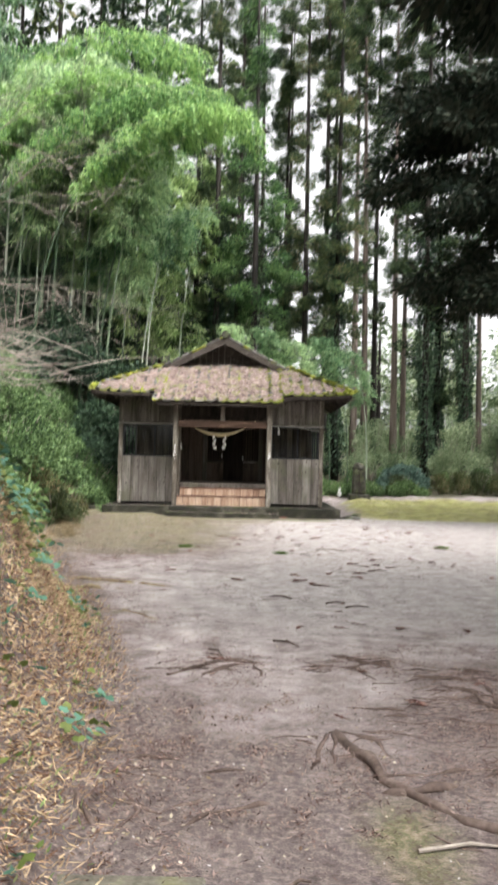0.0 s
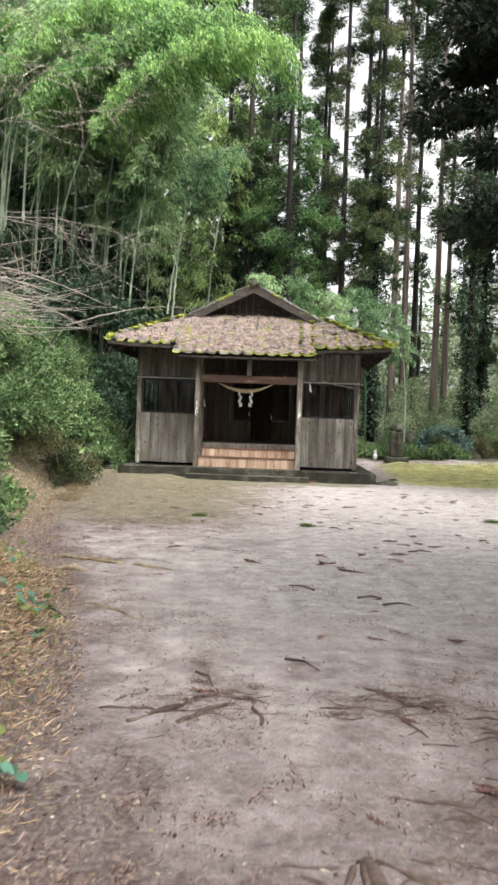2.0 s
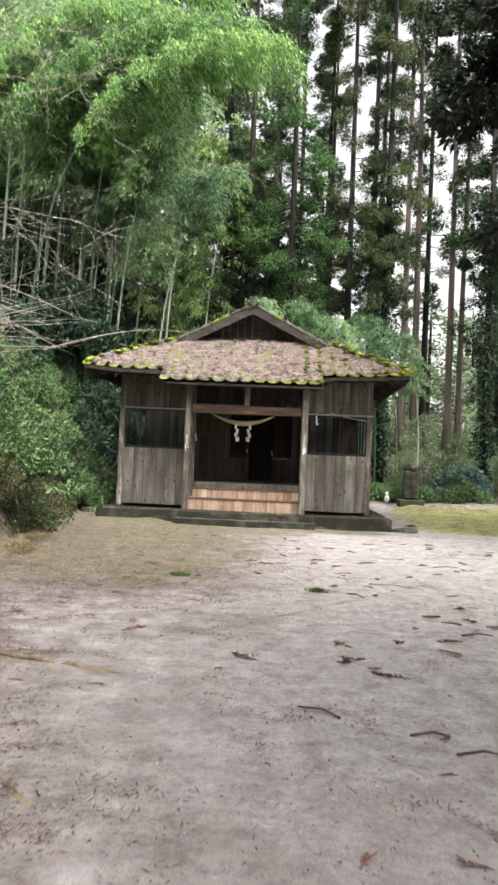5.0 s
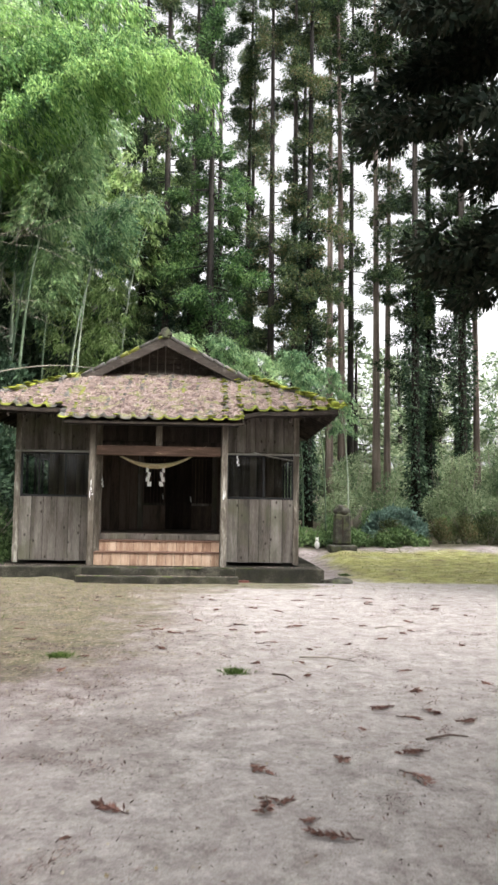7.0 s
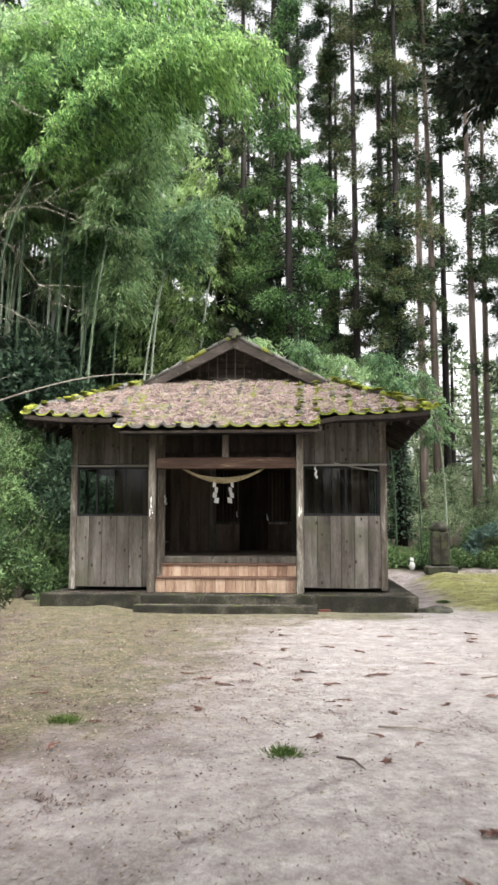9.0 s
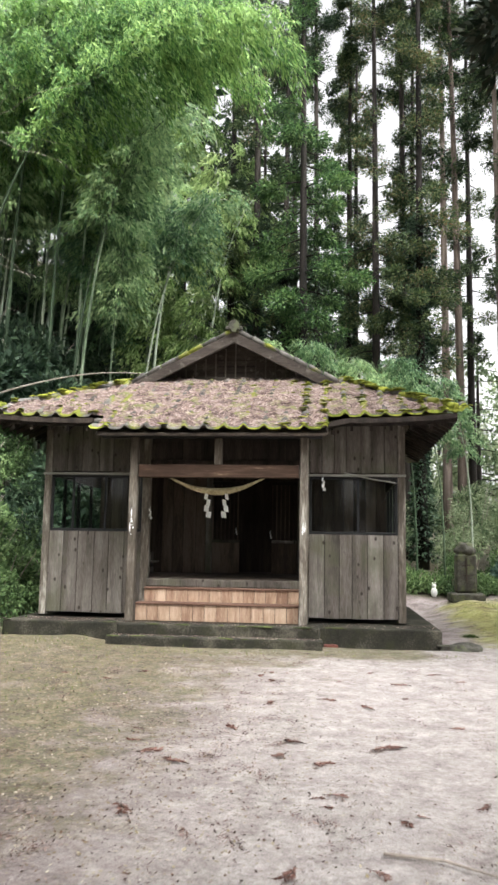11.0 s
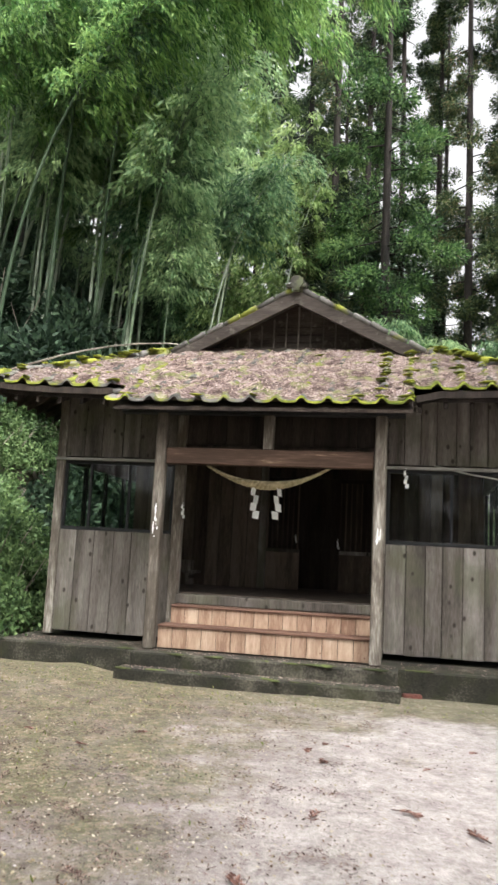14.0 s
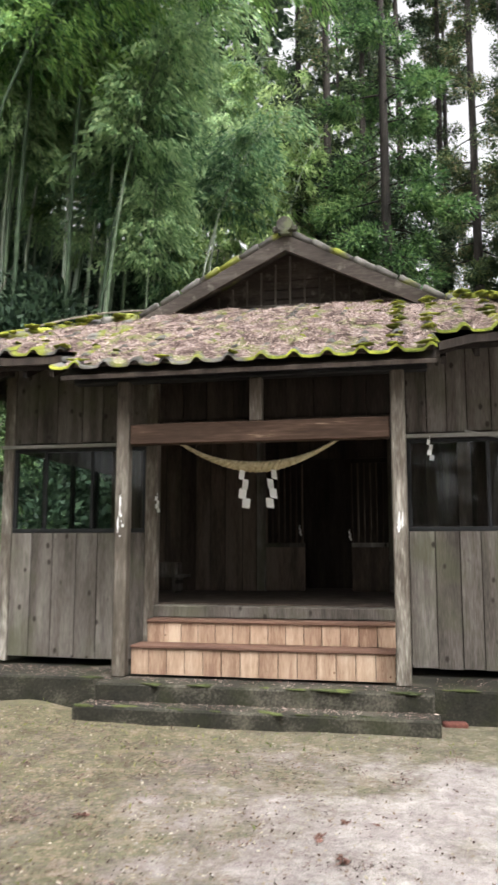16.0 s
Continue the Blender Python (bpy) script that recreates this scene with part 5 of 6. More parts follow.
grove = [bamboo_meshes(50 + i, (11, 12.5, 10, 13)[i], (1.5, 2.4, 0.8, 3.0)[i], 4300, M_grove, 0.58) for i in range(4)]
for i in range(66):
    x = -3.6 - 16 * prng.random() ** 0.9
    y = prng.uniform(30, 44)
    if x > -6:
        x, y = x - 3, y + 2
    tree_thing("bamboo", grove[i % 4], (x, y, ground_z(x, y)), prng.uniform(-0.9, 0.9), prng.uniform(0.75, 1.15), "tall arching bamboo with hanging leaf plumes", "bamboo", "bamboo grove", ("culm", "foliage"))
front_culms = [bamboo_meshes(95 + i, (12, 14, 11)[i], (1.3, 2.6, 0.5)[i], 2600, M_grove, 0.74) for i in range(3)]
for i in range(30):
    x, y = -4.4 - 0.36 * i + prng.uniform(-0.2, 0.2), prng.uniform(29.2, 33.5)
    tree_thing("bamboo", front_culms[i % 3], (x, y, ground_z(x, y)), prng.uniform(-1.2, 1.2), prng.uniform(0.85, 1.2), "slender bamboo with bare pale green culm and leafy top", "bamboo", "bamboo grove", ("culm", "foliage"))
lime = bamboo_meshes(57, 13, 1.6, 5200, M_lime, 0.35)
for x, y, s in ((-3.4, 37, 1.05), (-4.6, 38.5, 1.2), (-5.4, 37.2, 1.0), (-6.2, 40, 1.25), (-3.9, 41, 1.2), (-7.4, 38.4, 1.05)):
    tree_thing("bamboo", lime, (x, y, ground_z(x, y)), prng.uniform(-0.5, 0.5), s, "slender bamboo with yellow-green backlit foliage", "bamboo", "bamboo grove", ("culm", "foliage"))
for x, y in ((2.4, 31.5), (3.3, 32.5), (4.0, 32.3), (1.2, 31.6), (4.9, 33.2), (0.4, 31.0)):
    tree_thing("bamboo", grove[1], (x, y, ground_z(x, y)), prng.uniform(2, 4), prng.uniform(0.5, 0.6), "small drooping bamboo behind the shrine", "bamboo", "small bamboo", ("culm", "foliage"))
bm = bmesh.new()
tube(bm, [(0, 0, -1), (0.4, 0, 3), (0.95, 0, 6.5), (1.4, 0, 10)], [0.09, 0.085, 0.07, 0.03], 8)
M_pale_culm = material("pale_culm", [(0.3, (0.3, 0.36, 0.3)), (0.7, (0.5, 0.55, 0.5))], scale=1, fine=6, rough=0.5, bump=0.1)
e = thing("bamboo", (-8.2, 33.0, 3.2), "pale grey-green bamboo culm standing clear of the grove", "bamboo", "bamboo grove")
part("culm", bm, M_pale_culm, e, smooth=True)
spray_r = np.random.default_rng(44)
for side, z, ln in ((1, 6.1, 1.5), (-1, 6.9, 1.3), (1, 7.6, 1.2), (-1, 8.3, 1.4), (1, 8.9, 1.3), (-1, 9.6, 1.2), (1, 10.2, 1.0)):
    n = 420
    t, v = spray_r.beta(1.8, 1.2, n), spray_r.normal(size=n)
    c = np.stack((0.14 * z + side * ln * t, -0.25 * t + 0.28 * v * t, z + 0.55 * ln * t - 0.75 * ln * t ** 2 - 0.07 * np.abs(v)), -1)
    w = np.stack((side * (0.7 + 0 * t), 0.4 * v, -0.45 + 0 * t), -1) + spray_r.normal(size=(n, 3)) * 0.25
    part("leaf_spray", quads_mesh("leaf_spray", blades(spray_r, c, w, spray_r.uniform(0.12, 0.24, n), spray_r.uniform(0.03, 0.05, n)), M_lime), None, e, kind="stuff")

sh_green = [shrub_meshes(60 + i, 1.4, 1.5, 4300, M_shrub, (0.06, 0.12), (0.038, 0.065)) for i in range(3)]
sh_pale = [shrub_meshes(70 + i, 1.6, 3.4, 3700, M_pale_leaf, (0.1, 0.22), (0.028, 0.05)) for i in range(2)]
M_teal = leafy("teal_leaves", [(0.2, (0.04, 0.075, 0.06)), (0.5, (0.09, 0.15, 0.125)), (0.8, (0.18, 0.27, 0.22))])
sh_blue = shrub_meshes(80, 0.9, 1.1, 5000, M_teal, (0.1, 0.2), (0.04, 0.08))
sh_dark = [shrub_meshes(85, 2.2, 2.6, 7500, M_under, (0.1, 0.2), (0.05, 0.09))]
sh_hedge = shrub_meshes(82, 0.85, 1.0, 4000, M_hedge, (0.04, 0.09), (0.02, 0.04))
sh_low = shrub_meshes(81, 0.7, 0.5, 3500, M_shrub, (0.05, 0.12), (0.02, 0.04))
M_dry = material("dry_grass", [(0.2, (0.08, 0.06, 0.03)), (0.5, (0.2, 0.15, 0.085)), (0.8, (0.36, 0.29, 0.18))], scale=3, bump=0, per_island=0.8)
sh_straw = shrub_meshes(83, 0.9, 0.3, 3200, M_dry, (0.08, 0.2), (0.006, 0.014))


def shrubs(meshes, spots, label, group, lo=0.8, hi=1.2):
    for i, (x, y) in enumerate(spots):
        tree_thing("shrub", meshes[i % len(meshes)], (x, y, ground_z(x, y)), prng.uniform(0, 6.28), prng.uniform(lo, hi), label, "shrub", group, ("stem", "foliage"))


left_spots = [(-5.3 - 0.8 * (j % 5) - 0.3 * prng.random(), 18 + 0.26 * j + prng.random()) for j in range(46)] + [(-4.9, 23.6), (-4.95, 25.2), (-4.9, 26.8), (-5.0, 24.4)]
shrubs(sh_green, left_spots, "dense green shrub on the slope beside the shrine", "slope shrubs", 0.75, 1.1)
shrubs(sh_green, [(-5.2 - 0.8 * (j % 3), 11.5 + 0.55 * j) for j in range(12)], "dense green shrub on the slope beside the yard", "slope shrubs", 0.7, 1.0)
shrubs(sh_dark, [(-12 + 1.5 * j, 30 + prng.uniform(-1, 2)) for j in range(7)] + [(-22 + 1.5 * j, 42 + prng.uniform(-2, 2)) for j in range(15)] + [(-20 + 1.3 * j, 36 + prng.uniform(-1.5, 1.5)) for j in range(13)], "dark undergrowth below the bamboo", "dark undergrowth", 1.0, 1.7)
shrubs([sh_low], [(3.0 + 0.5 * j, 30.8 + prng.uniform(-0.3, 0.9)) for j in range(8)], "low fern-like green undergrowth", "undergrowth", 0.8, 1.4)
shrubs(sh_green, [(3.0 + 1.3 * j, 32.4 + prng.uniform(0, 0.9)) for j in range(8)], "green undergrowth shrub at the grove's edge", "undergrowth", 0.5, 0.75)
shrubs(sh_pale, [(2.2 + 0.9 * j, 34 + prng.uniform(0, 6)) for j in range(20)] + [(4 + 1.5 * j, 44 + prng.uniform(0, 8)) for j in range(17)], "pale feathery young growth among the cedars", "pale undergrowth", 0.55, 1.05)
shrubs([sh_blue], [(5.7, 31.4), (6.5, 31.8), (6.2, 32.0)], "bluish green leafy shrub", "bluish shrubs", 0.85, 1.1)
shrubs([sh_hedge], [(7.6 + 0.8 * j, 31.7) for j in range(9)] + [(5.85, 30.9)], "brownish clipped hedge bush at the lawn's edge", "hedge bushes", 0.85, 1.1)
shrubs(sh_green, [(-3.3, 8.2), (-3.9, 9.4), (-4.3, 7.6), (-4.6, 10.6), (-3.9, 11.6), (-5.0, 9.0)], "low green shrub on top of the bank", "bank shrubs", 0.4, 0.6)
shrubs([sh_straw], [(-3.9, 17.6), (-4.3, 18.8), (-4.6, 19.9), (-4.9, 21.0), (-3.6, 15.9), (-5.1, 22.0)], "low tuft of dry straw-coloured grass", "dry grass tufts", 0.4, 0.6)
shrubs([sh_hedge], [(-4.5, 18.6), (-4.6, 19.9), (-4.8, 21.2), (-4.9, 17.4)], "brownish green low shrub at the slope foot", "slope foot shrubs", 0.8, 1.1)
shrubs([sh_low], [(-2.7, 8.2), (-3.0, 9.2), (-3.3, 10.2), (-3.5, 11.2), (-2.4, 7.4), (-3.9, 12.4), (-4.2, 13.6)], "low leafy green plants on the bank", "bank plants", 0.8, 1.1)


# ---- bare branches ----
def bare_branch(bm, r, p, d, ln, rad, depth):
    pts = [p]
    for i in range(6):
        d = (d + np.array((r.normal() * 0.16, r.normal() * 0.16, r.normal() * 0.12 - 0.015 * depth))).astype(float)
        d = d / np.linalg.norm(d)
        p = p + d * ln / 6
        pts.append(p)
    tube(bm, [tuple(q) for q in pts], [rad * (1 - 0.14 * i) for i in range(7)], 5 if rad > 0.012 else 3)
    if depth > 0:
        for i in range(1, 7):
            for _ in range(1 if depth > 1 else 1 + (i % 2)):
                k = d + r.normal(size=3) * 0.55
                bare_branch(bm, r, pts[i], k / np.linalg.norm(k), ln * r.uniform(0.35, 0.6), rad * 0.45, depth - 1)


br = np.random.default_rng(12)
bare = thing("bare_tree", (-6.6, 15.6, 1.2), "leafless tree with long pale twigs reaching over the yard", "tree")
bm = bmesh.new()
tube(bm, [(0, 0, -0.3), (0.1, 0, 2.5), (0.0, 0.1, 5), (0.3, 0, 8)], [0.09, 0.07, 0.05, 0.02], 9)
part("trunk", bm, M_twig, bare)
for i, (z, dx, dy, dz, ln) in enumerate(((3.6, 1, -0.2, 0.15, 4.6), (4.0, 1, 0.3, 0.05, 4.4), (4.6, 1, -0.1, 0.25, 4.8), (5.2, 1, 0.2, 0.1, 4.2), (5.9, 1, -0.3, 0.2, 4.4), (6.5, 1, 0.1, 0.3, 4.0), (7.3, 0.8, 0.2, 0.5, 3.6))):
    bm = bmesh.new()
    d = np.array((dx, dy, dz))
    bare_branch(bm, br, np.array((0.05, 0.0, z)), d / np.linalg.norm(d), ln * 0.85, 0.015, 2)
    part("limb", bm, M_twig, bare)
brush = thing("brushwood_heap", (-6.0, 17.6, 3.0), "heap of dead pale brushwood on the slope", "brushwood")
for i in range(105):
    bm = bmesh.new()
    d = np.array((1.0, br.normal() * 0.4, br.uniform(-0.35, 0.3)))
    bare_branch(bm, br, np.array((br.uniform(-1.6, 0.6), br.uniform(-1.0, 1.5), br.uniform(0.2, 1.5))), d / np.linalg.norm(d), br.uniform(0.7, 2.9), br.uniform(0.006, 0.017), 0)
    part("branch", bm, M_twig, brush)
for x, y, z, dx, ln, nm in ((-6.4, 25.5, 4.2, 1, 5.2, "arching dead branch beside the roof"),):
    bm = bmesh.new()
    tube(bm, [(x + ln * t, y, z + 1.0 * math.sin(2.2 * t) - 0.55 * t) for t in np.linspace(0, 1, 12)], [0.022 * (1 - 0.8 * t) for t in np.linspace(0, 1, 12)], 5)
    part("dead_branch", bm, M_twig, None, nm)["category"] = "branch"

# ---- bank cover and ground litter ----
gr = np.random.default_rng(21)


def scatter(n, x0, x1, y0, y1, keep_fn=None, lift=0.0):
    x, y = gr.uniform(x0, x1, n), gr.uniform(y0, y1, n)
    if keep_fn is not None:
        k = gr.random(n) < keep_fn(x, y)
        x, y = x[k], y[k]
    return np.stack((x, y, surface(x, y) + lift), -1)


foot_of = lambda y: np.interp(y, [f[0] for f in FOOT], [f[1] for f in FOOT])
on_bank = lambda x, y: smooth(-0.25, 0.35, foot_of(y) - x) * (1 - smooth(2.2, 4.5, foot_of(y) - x))
p = scatter(210000, -6.5, 0.2, 1.0, 21, on_bank, 0.0)
up = np.stack((0.6 + 0 * p[:, 0], -0.2 + 0 * p[:, 0], 0.2 + 0 * p[:, 0]), -1) + gr.normal(size=p.shape) * 0.6
tagged(new("bank_straw", quads_mesh("bank_straw", blades(gr, p, up, gr.uniform(0.02, 0.065, len(p)), gr.uniform(0.003, 0.009, len(p))), M_straw)), "dry grass and dead leaves on the bank", kind="stuff")
p = scatter(130000, -2.6, 0.1, 1.0, 9.5, on_bank, 0.004)
up = np.array((0.5, -0.25, -0.1)) + gr.normal(size=p.shape) * 0.6
tagged(new("bank_thatch", quads_mesh("bank_thatch", blades(gr, p, up, gr.uniform(0.03, 0.09, len(p)), gr.uniform(0.003, 0.008, len(p))), M_straw)), "matted dead straw and stalks on the near bank", kind="stuff")
M_tuft0 = leafy("bank_leaf", [(0.2, (0.07, 0.11, 0.035)), (0.5, (0.17, 0.24, 0.08)), (0.8, (0.36, 0.42, 0.19))])
p = scatter(60000, -4.5, 0.0, 1.0, 10, lambda x, y: on_bank(x, y) * (0.35 + 0.65 * smooth(0.3, 0.9, foot_of(y) - x)) * (0.6 + 0.4 * np.sin(x * 7 + y * 3) * np.sin(y * 5)), 0.03)
tagged(new("bank_grass", quads_mesh("bank_grass", blades(gr, p, np.array((0.35, 0, 0.8)) + gr.normal(size=p.shape) * 0.4, gr.uniform(0.02, 0.055, len(p)), gr.uniform(0.006, 0.013, len(p))), M_tuft0)), "green grass blades on the bank", kind="stuff")


def leaf_plant(seed):
    """A creeping plant of broad rounded leaves on short stalks."""
    q = np.random.default_rng(seed)
    out = []
    for i in range(11):
        bm = bmesh.new()
        c = Vector((q.normal() * 0.1, q.normal() * 0.1, 0.05 + q.random() * 0.1))
        a, t, s = q.uniform(0, 6.28), q.uniform(-0.2, 0.7), q.uniform(0.022, 0.04)
        rot = Euler((t, q.uniform(-0.4, 0.4), a)).to_matrix()
        outline = [(0, -0.15, 0), (0.55, -0.5, -0.05), (0.95, 0.1, -0.12), (0.6, 0.8, -0.1), (0, 1.25, -0.05), (-0.6, 0.8, -0.1), (-0.95, 0.1, -0.12), (-0.55, -0.5, -0.05)]
        ring = [bm.verts.new(c + rot @ Vector((u * s, v * s, w * s))) for u, v, w in outline]
        mid = bm.verts.new(c + rot @ Vector((0, 0.35 * s, 0.08 * s)))
        for k in range(8):
            bm.faces.new((mid, ring[k], ring[(k + 1) % 8]))
        me = bpy.data.meshes.new("leaf")
        bm.to_mesh(me)
        bm.free()
        me.materials.append(M_blue_leaf if i % 3 else M_grass)
        out.append(me)
    return out


plants = [leaf_plant(k) for k in range(3)]
for i in range(230):
    y = prng.uniform(2.6, 8.5)
    dd = prng.uniform(0.3, 0.75) + 0.6 * prng.random() ** 0.6 if i > 10 else prng.uniform(0.0, 0.4)
    x = float(foot_of(y)) - dd
    e = thing("creeping_plant", (x, y, ground_z(x, y) + 0.05), "creeping plant with rounded bluish green leaves on the bank", "plant", "creeping plants")
    e.rotation_euler = (0, 0.5, prng.uniform(0, 6.28))
    for me in plants[i % 3]:
        part("leaf", me, None, e)

M_sprig_dark = material("dark_litter", [(0.2, (0.035, 0.02, 0.016)), (0.5, (0.12, 0.072, 0.06)), (0.85, (0.3, 0.22, 0.19))], scale=3, bump=0, per_island=0.9)
density = lambda x, y: np.clip(0.12 + 0.7 * smooth(-0.6, 0.6, foot_of(y) - x + 0.5) + 0.35 * smooth(1.2, 2.6, x) * (1 - smooth(6, 9, y)) + 0.4 * (1 - smooth(2, 5, y)) + 0.3 * smooth(15, 20, y) * smooth(0.5, -2.5, x), 0, 1)
p = scatter(75000, -5, 5.5, 1.2, 21.8, density, 0.004)
tagged(new("ground_litter", strewn("ground_litter", 31, p, None, (0.012, 0.055), (0.002, 0.007), M_sprig_dark, 0.15)), "scattered dead needles and leaf bits", kind="stuff")
p = scatter(30000, -4.5, 4.5, 1.5, 21.8, lambda x, y: 0.6 + 0 * x, 0.004)
M_crumb = material("pale_crumbs", [(0.3, (0.08, 0.065, 0.055)), (0.6, (0.26, 0.23, 0.21)), (0.85, (0.45, 0.42, 0.4))], scale=3, bump=0, per_island=0.9)
tagged(new("gravel_crumbs", strewn("gravel_crumbs", 32, p, None, (0.006, 0.022), (0.005, 0.016), M_crumb, 0.5)), "small pale stones and earth crumbs", kind="stuff")
p = scatter(26000, -4.6, 11, 14, 30, lambda x, y: np.clip(smooth(3.0, 4.2, x) * smooth(22.0, 23.2, y) + 0.35 * smooth(16, 19, y) * smooth(0.5, -2, x) * (1 - smooth(22, 22.5, y)) + 0.5 * smooth(20.9, 21.5, y) * (1 - smooth(21.65, 21.75, y)), 0, 1), 0.0)
tagged(new("short_moss_grass", quads_mesh("short_moss_grass", blades(gr, p, np.array((0, 0, 1.0)) + gr.normal(size=p.shape) * 0.7, gr.uniform(0.02, 0.05, len(p)), gr.uniform(0.006, 0.014, len(p))), M_grass)), "very short mossy grass", kind="stuff")


p = scatter(85000, -5, 5, 3, 22, lambda x, y: np.clip(0.06 + 0.9 * smooth(11, 15, y) * smooth(1.8, -0.6, x) + 0.75 * smooth(-1.0, 0.3, foot_of(y) - x) + 0.4 * np.exp(-((y - 11.4 - 1.42 * (x + 0.4)) / 0.22) ** 2) * (x > -0.9) * (x < 2.1), 0, 1), 0.006)
M_bits = material("leaf_bits", [(0.15, (0.04, 0.024, 0.018)), (0.4, (0.14, 0.09, 0.06)), (0.65, (0.24, 0.2, 0.12)), (0.95, (0.46, 0.41, 0.33))], scale=3, bump=0, per_island=1.0)
tagged(new("fallen_leaf_bits", strewn("fallen_leaf_bits", 36, p, None, (0.01, 0.036), (0.006, 0.02), M_bits, 0.5)), "small brown and pale fallen leaf pieces", kind="stuff")


drift_r = np.random.default_rng(64)
centres = []
while len(centres) < 520:
    x, y = drift_r.uniform(-3.6, 4.6), 2.0 + 19.5 * drift_r.random() ** 1.15
    f = float(foot_of(y))
    if x > f - 0.1 and drift_r.random() < 0.3 + 0.5 * (x < f + 1.2) + 0.4 * (y > 12 and x < 0.6) + 0.35 * (y < 7):
        centres.append((x, y))
while len(centres) < 800:
    y = drift_r.uniform(10, 22)
    centres.append((float(foot_of(y)) + drift_r.uniform(-1.6, 0.9), y))
drift = []
for x, y in centres:
    k, w, a = int(drift_r.integers(25, 130)), drift_r.uniform(0.03, 0.13), drift_r.uniform(0, 3.14)
    u, v = drift_r.normal(size=k) * w * 1.8, drift_r.normal(size=k) * w * 0.6
    drift.append(np.stack((x + u * math.cos(a) - v * math.sin(a), y + u * math.sin(a) + v * math.cos(a), 0 * u), -1))
drift = np.concatenate(drift)
drift[:, 2] = surface(drift[:, 0], drift[:, 1]) + 0.003 + 0.012 * drift_r.random(len(drift))
tagged(new("litter_drifts", strewn("litter_drifts", 65, drift, None, (0.012, 0.05), (0.003, 0.01), M_sprig_dark, 0.5)), "small dark drifts of dead needles and twigs", kind="stuff")


def sprig(seed):
    q = np.random.default_rng(seed)
    ln = q.uniform(0.1, 0.22)
    base, way = [], []
    for i in range(46):
        t = q.random()
        c = np.array((ln * (t - 0.5), 0.03 * math.sin(t * 3), 0.012))
        base.append(c)
        way.append(np.array((0.8, q.choice((-1, 1)) * q.uniform(0.3, 1), q.uniform(-0.05, 0.35))))
    base, way = np.array(base), np.array(way)
    bm = bmesh.new()
    tube(bm, [(-ln / 2 - 0.03, 0, 0.008), (0, 0.03, 0.014), (ln / 2, 0.005, 0.01)], [0.004, 0.003, 0.0015], 5)
    return as_mesh("twig", bm, M_root), quads_mesh("needles", blades(q, base, way, q.uniform(0.03, 0.07, 46), 0.014), M_sprig)


M_sprig = material("dead_sprig", [(0.2, (0.07, 0.034, 0.027)), (0.5, (0.17, 0.088, 0.07)), (0.8, (0.32, 0.2, 0.17))], scale=8, bump=0, per_island=0.5, per_object=0.4)
sprigs = [sprig(k) for k in range(5)]
SPOTS = [(3.69, 18.35), (2.03, 12.96), (1.63, 12.38), (1.12, 11.14), (1.48, 10.79), (0.63, 10.39), (2.17, 12.03), (1.61, 11.3), (0.62, 10.98), (0.93, 10.05), (-0.09, 10.39), (-0.04, 15.9), (-0.28, 16.09)]
srng = random.Random(77)
while len(SPOTS) < 130:
    x, y = srng.uniform(-2.2, 4.4), srng.uniform(4.5, 20)
    if x > float(foot_of(y)) and srng.random() < 0.35 + 0.65 * (x > 0.3):
        SPOTS.append((x, y))
for i, (x, y) in enumerate(SPOTS):
    s_ = (1.0 if i < 13 else srng.uniform(0.4, 0.95))
    tree_thing("cedar_sprig", sprigs[i % 5], (x, y, float(surface(x, y)) + 0.004), srng.uniform(0, 6.28), s_, "dead reddish brown cedar sprig lying on the ground", "fallen sprig", "fallen cedar sprigs", ("twig", "needles"))


def grass_tuft(seed, high=0.065):
    q = np.random.default_rng(seed)
    n = 420
    b = np.stack((q.normal(size=n) * 0.055, q.normal(size=n) * 0.05, 0 * q.random(n)), -1)
    w = np.stack((b[:, 0] * 4, b[:, 1] * 4, 0.6 + 0 * b[:, 0]), -1) + q.normal(size=(n, 3)) * 0.25
    return quads_mesh("blades", blades(q, b, w, q.uniform(0.5, 1.1, n) * high, 0.006), M_tuft)


M_tuft = leafy("green_tuft", [(0.2, (0.035, 0.06, 0.015)), (0.5, (0.085, 0.14, 0.035)), (0.8, (0.2, 0.27, 0.08))])
tufts = [grass_tuft(k) for k in range(2)]
for i, (x, y) in enumerate(((-1.1, 14.4), (0.59, 13.66), (3.7, 15.2), (3.3, 24.2))):
    e = thing("grass_tuft", (x, y, float(surface(x, y))), "small tuft of bright green grass on bare earth", "grass", "grass tufts")
    part("grass", tufts[i % 2], None, e, kind="stuff")


M_rootmoss = material("mossy_root", [(0.35, (0.09, 0.06, 0.045)), (0.5, (0.2, 0.15, 0.1)), (0.7, (0.34, 0.3, 0.16))], scale=6, fine=30, bump=0.6)


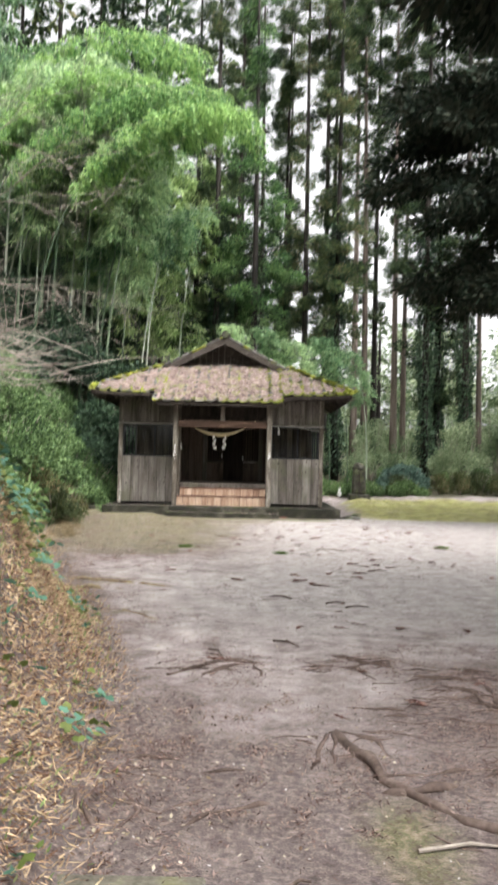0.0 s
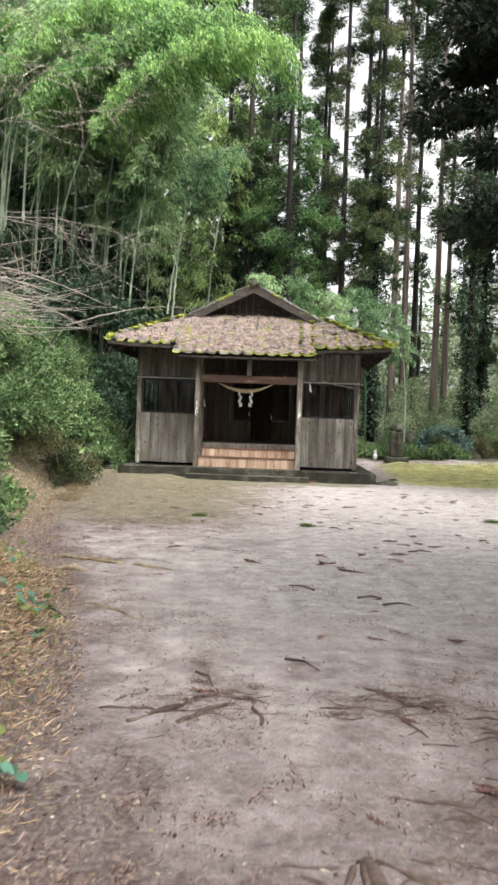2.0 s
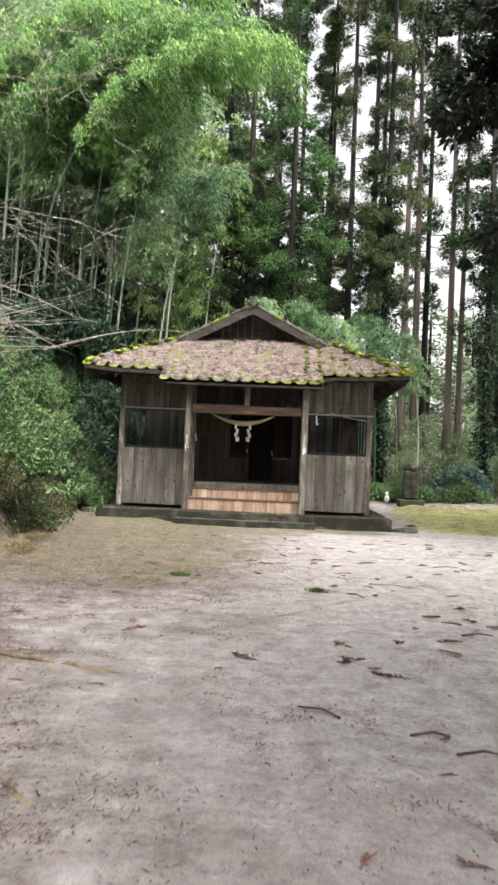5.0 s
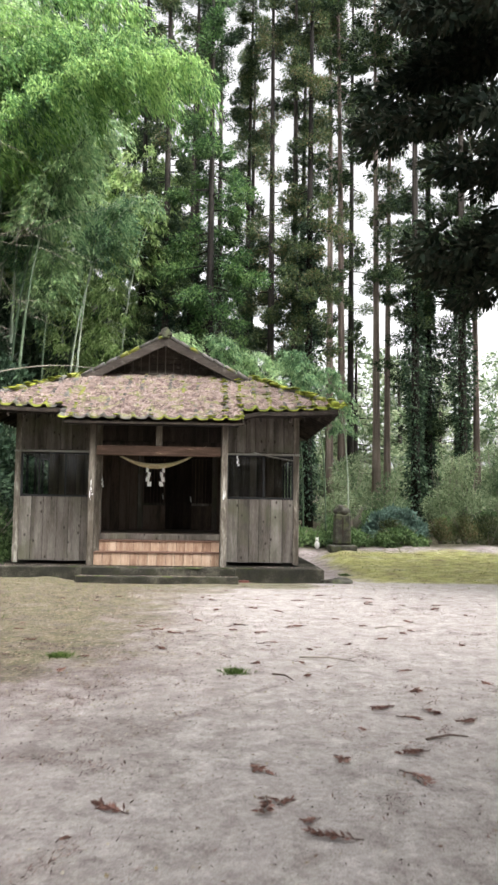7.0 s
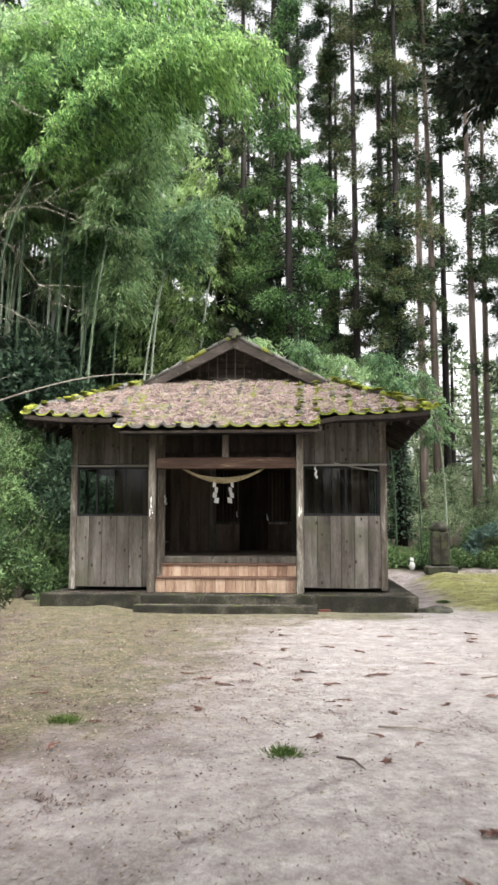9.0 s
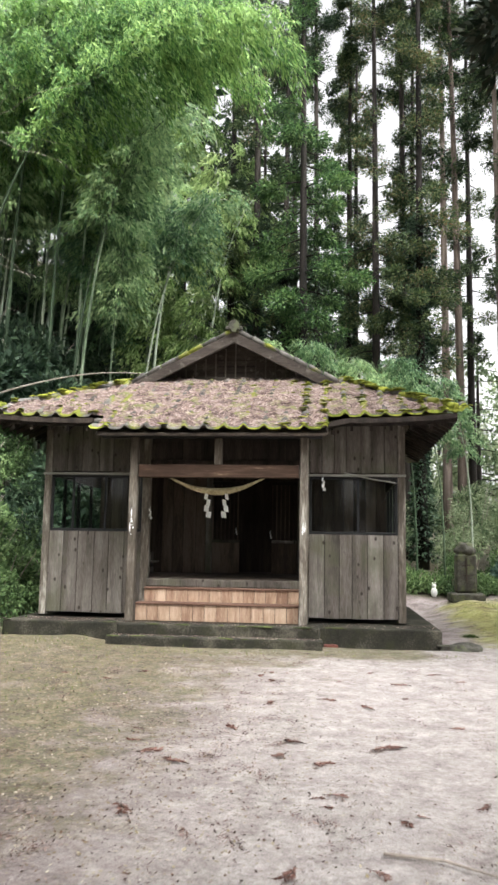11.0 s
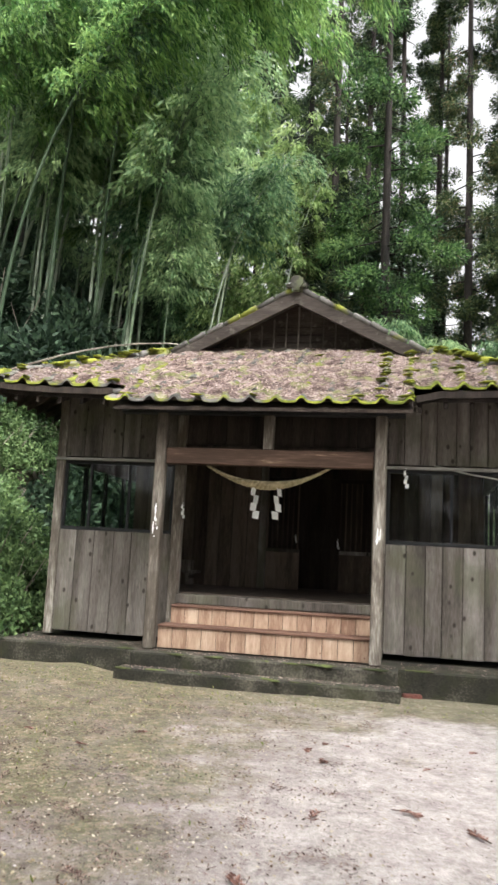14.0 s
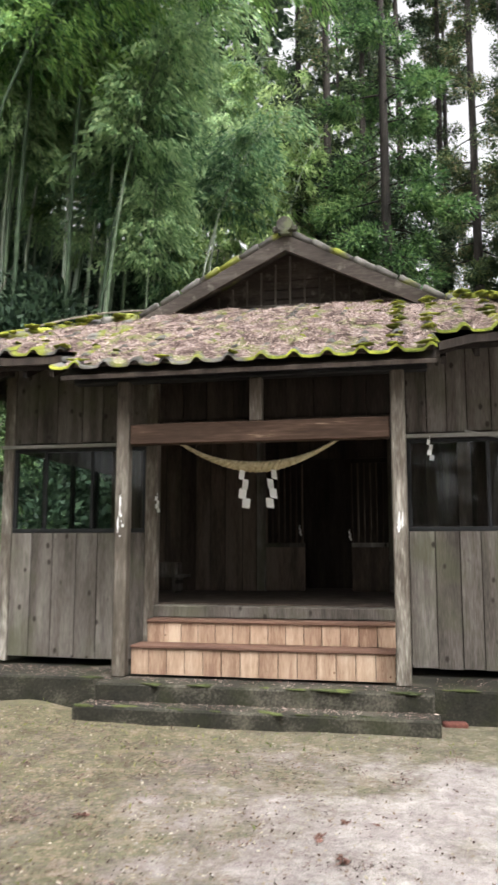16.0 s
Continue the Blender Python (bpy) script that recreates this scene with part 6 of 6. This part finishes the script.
def root(name, pts, rad, label, mat=None):
    bm = bmesh.new()
    n = 16
    out, rr = [], []
    for i in range(n + 1):
        t = i / n * (len(pts) - 1)
        k = min(len(pts) - 2, int(t))
        f = t - k
        a, b = np.array(pts[k]), np.array(pts[k + 1])
        c = a * (1 - f) + b * f
        j = 0.045 * np.array((noise.noise((c[0] * 6, c[1] * 6, 0)), noise.noise((c[0] * 6, c[1] * 6, 9))))
        h = rad * (0.0 + 1.5 * noise.noise((c[0] * 5, c[1] * 5, 2)) - 0.8 * abs(2 * i / n - 1) ** 3)
        out.append((c[0] + j[0], c[1] + j[1], float(surface(c[0], c[1])) + h))
        rr.append(rad * (0.95 + 0.9 * noise.noise((c[0] * 9, c[1] * 9, 5))) * (1 - 0.3 * i / n))
    tube(bm, out, rr, 7)
    part(name, bm, mat or M_root, None, label, smooth=True)["category"] = "root"


ROOTS = [[(0.5, 4.62), (0.6, 4.2), (0.72, 3.85), (0.86, 3.6), (1.02, 3.37), (1.3, 3.1)], [(0.5, 4.62), (0.42, 4.3), (0.34, 3.95)], [(0.52, 4.6), (0.5, 4.3), (0.47, 4.05)],
         [(0.66, 3.95), (0.85, 3.95), (1.1, 4.02), (1.4, 4.0)], [(0.56, 4.5), (0.74, 4.42), (0.8, 4.15)], [(1.2, 5.3), (1.45, 5.1), (1.75, 5.0)], [(1.1, 4.9), (1.5, 4.75), (1.9, 4.9)],
         [(0.75, 2.75), (1.0, 2.85), (1.25, 2.8)], [(0.62, 3.75), (0.9, 3.78), (1.2, 3.95), (1.5, 4.15), (1.9, 4.2)], [(-0.8, 3.8), (-0.72, 3.5), (-0.6, 3.4)], [(-0.55, 3.75), (-0.45, 3.5), (-0.52, 3.35)], [(-0.3, 3.3), (-0.12, 3.5), (0.15, 3.62)], [(-0.35, 5.56), (-0.25, 5.75), (-0.1, 5.95)], [(1.6, 5.9), (1.65, 5.5), (1.62, 5.1), (1.8, 4.7)], [(1.3, 5.6), (1.5, 5.3), (1.55, 4.9)], [(-0.55, 5.7), (-0.3, 5.95), (-0.05, 6.25), (0.2, 6.2)], [(-0.42, 5.5), (-0.2, 5.85), (0.0, 6.0)], [(0.0, 6.2), (0.12, 5.9), (0.1, 5.7)],
         [(0.7, 6.4), (0.9, 6.1), (1.2, 6.0)], [(0.6, 6.1), (0.85, 6.0), (0.95, 5.7)], [(-1.45, 8.25), (-1.15, 8.0), (-0.85, 7.75), (-0.6, 7.5)], [(-2.4, 10.3), (-1.9, 10.05), (-1.4, 9.95), (-0.8, 9.75)],
         [(-2.2, 9.7), (-1.7, 9.5), (-1.3, 9.45)], [(-0.75, 4.0), (-0.5, 4.15), (-0.3, 4.1)], [(-0.6, 3.6), (-0.35, 3.5), (-0.15, 3.7)], [(1.3, 4.4), (1.7, 4.3), (2.2, 4.6)], [(0.9, 5.6), (1.3, 5.7), (1.8, 5.5)]]
for pts in ROOTS:
    if pts[0][0] < -1.4:
        root("tree_root", pts, 0.03, "moss-covered cedar root breaking through the earth", M_rootmoss)
    else:
        root("tree_root", pts, 0.03 if len(pts) > 4 else 0.016, "gnarled brown cedar root breaking through the earth")
for i, (cx, cy, sx, sy, k) in enumerate(((-0.1, 5.95, 0.2, 0.16, 900), (0.92, 6.1, 0.24, 0.14, 1300), (-0.9, 7.5, 0.12, 0.08, 350), (1.45, 5.0, 0.3, 0.2, 900), (-1.6, 8.9, 0.3, 0.2, 500), (0.62, 3.9, 0.16, 0.2, 500), (-0.75, 4.6, 0.2, 0.35, 800), (1.75, 4.2, 0.35, 0.35, 1500), (1.5, 6.7, 0.4, 0.12, 700), (-0.45, 4.2, 0.15, 0.12, 500), (1.7, 5.6, 0.3, 0.35, 2200), (1.5, 3.9, 0.35, 0.18, 1300), (1.35, 4.6, 0.3, 0.15, 900), (-0.65, 3.6, 0.2, 0.15, 1100), (-1.3, 6.3, 0.2, 0.5, 900), (0.5, 4.15, 0.12, 0.12, 300))):
    x, y = gr.normal(cx, sx, k), gr.normal(cy, sy, k)
    q = np.stack((x, y, surface(x, y) + 0.004 + 0.035 * gr.random(k) * np.exp(-((x - cx) / sx) ** 2 - ((y - cy) / sy) ** 2)), -1)
    tagged(new("needle_clump", strewn("needle_clump", 50 + i, q, None, (0.02, 0.07), (0.002, 0.006), M_sprig_dark, 0.4)), "matted clump of dead needles among roots", kind="stuff")
rrng = random.Random(5)
for cx, cy, n_roots, reach in ((0.55, 4.4, 9, 0.5), (1.3, 5.1, 22, 0.7), (1.7, 4.2, 24, 0.6), (1.5, 5.9, 16, 0.5), (-0.15, 5.95, 10, 0.5), (0.9, 6.05, 11, 0.45), (1.5, 3.9, 8, 0.6), (-0.45, 4.0, 7, 0.35), (1.2, 3.0, 6, 0.5)):
    for k in range(int(n_roots * 1.3)):
        a = rrng.uniform(-0.7, 0.7) + (math.pi if rrng.random() < 0.5 else 0)
        x, y = cx + rrng.uniform(-1, 1) * reach * 0.7, cy + rrng.uniform(-1, 1) * reach * 0.4
        ln = rrng.uniform(0.12, 0.4)
        b = a + rrng.uniform(-0.7, 0.7)
        root("root_fibre", [(x, y), (x + ln * 0.5 * math.cos(a), y + ln * 0.5 * math.sin(a)), (x + ln * 0.5 * (math.cos(a) + math.cos(b)), y + ln * 0.5 * (math.sin(a) + math.sin(b)))], rrng.uniform(0.003, 0.011), "thin dark root lying bare on the earth")
for x, y, a, ln in ((-0.23, 6.46, -1.1, 0.28), (0.35, 6.8, -0.8, 0.3), (1.5, 14.3, -0.4, 0.55), (1.0, 13.5, -1.0, 0.3), (1.9, 11.6, 0.2, 0.3), (0.9, 3.2, 0.1, 0.4), (0.2, 2.9, 0.6, 0.15), (2.6, 16.5, 0.3, 0.4), (0.4, 9.2, 2.5, 0.3), (1.2, 8.6, 0.1, 0.25), (1.0, 8.9, 0.05, 0.22)):
    bm = bmesh.new()
    d = Vector((math.cos(a), math.sin(a), 0))
    z = float(surface(x, y)) + 0.01
    tube(bm, [(x - d.x * ln / 2, y - d.y * ln / 2, z), (x + 0.02, y + 0.03, z + 0.012), (x + d.x * ln / 2, y + d.y * ln / 2, z)], [0.009, 0.008, 0.004], 6)
    part("fallen_stick", bm, M_root if ln < 0.31 else M_twig, None, "thin dead stick lying on the earth")["category"] = "stick"
M_slab = material("mossy_slab", [(0.32, (0.05, 0.045, 0.035)), (0.5, (0.12, 0.11, 0.085)), (0.66, (0.22, 0.205, 0.17))], scale=5, fine=45, bump=0.5, distance=0.01, spots=(5, 0.45, 0.6, (0.1, 0.1, 0.04), 0.8))
bm = bmesh.new()
box(bm, -0.75, -0.12, 2.2, 2.95, -0.06, 0.0, 0.012)
part("concrete_slab", bm, M_slab, None, "worn grey concrete slab sunk in the ground")["category"] = "slab"
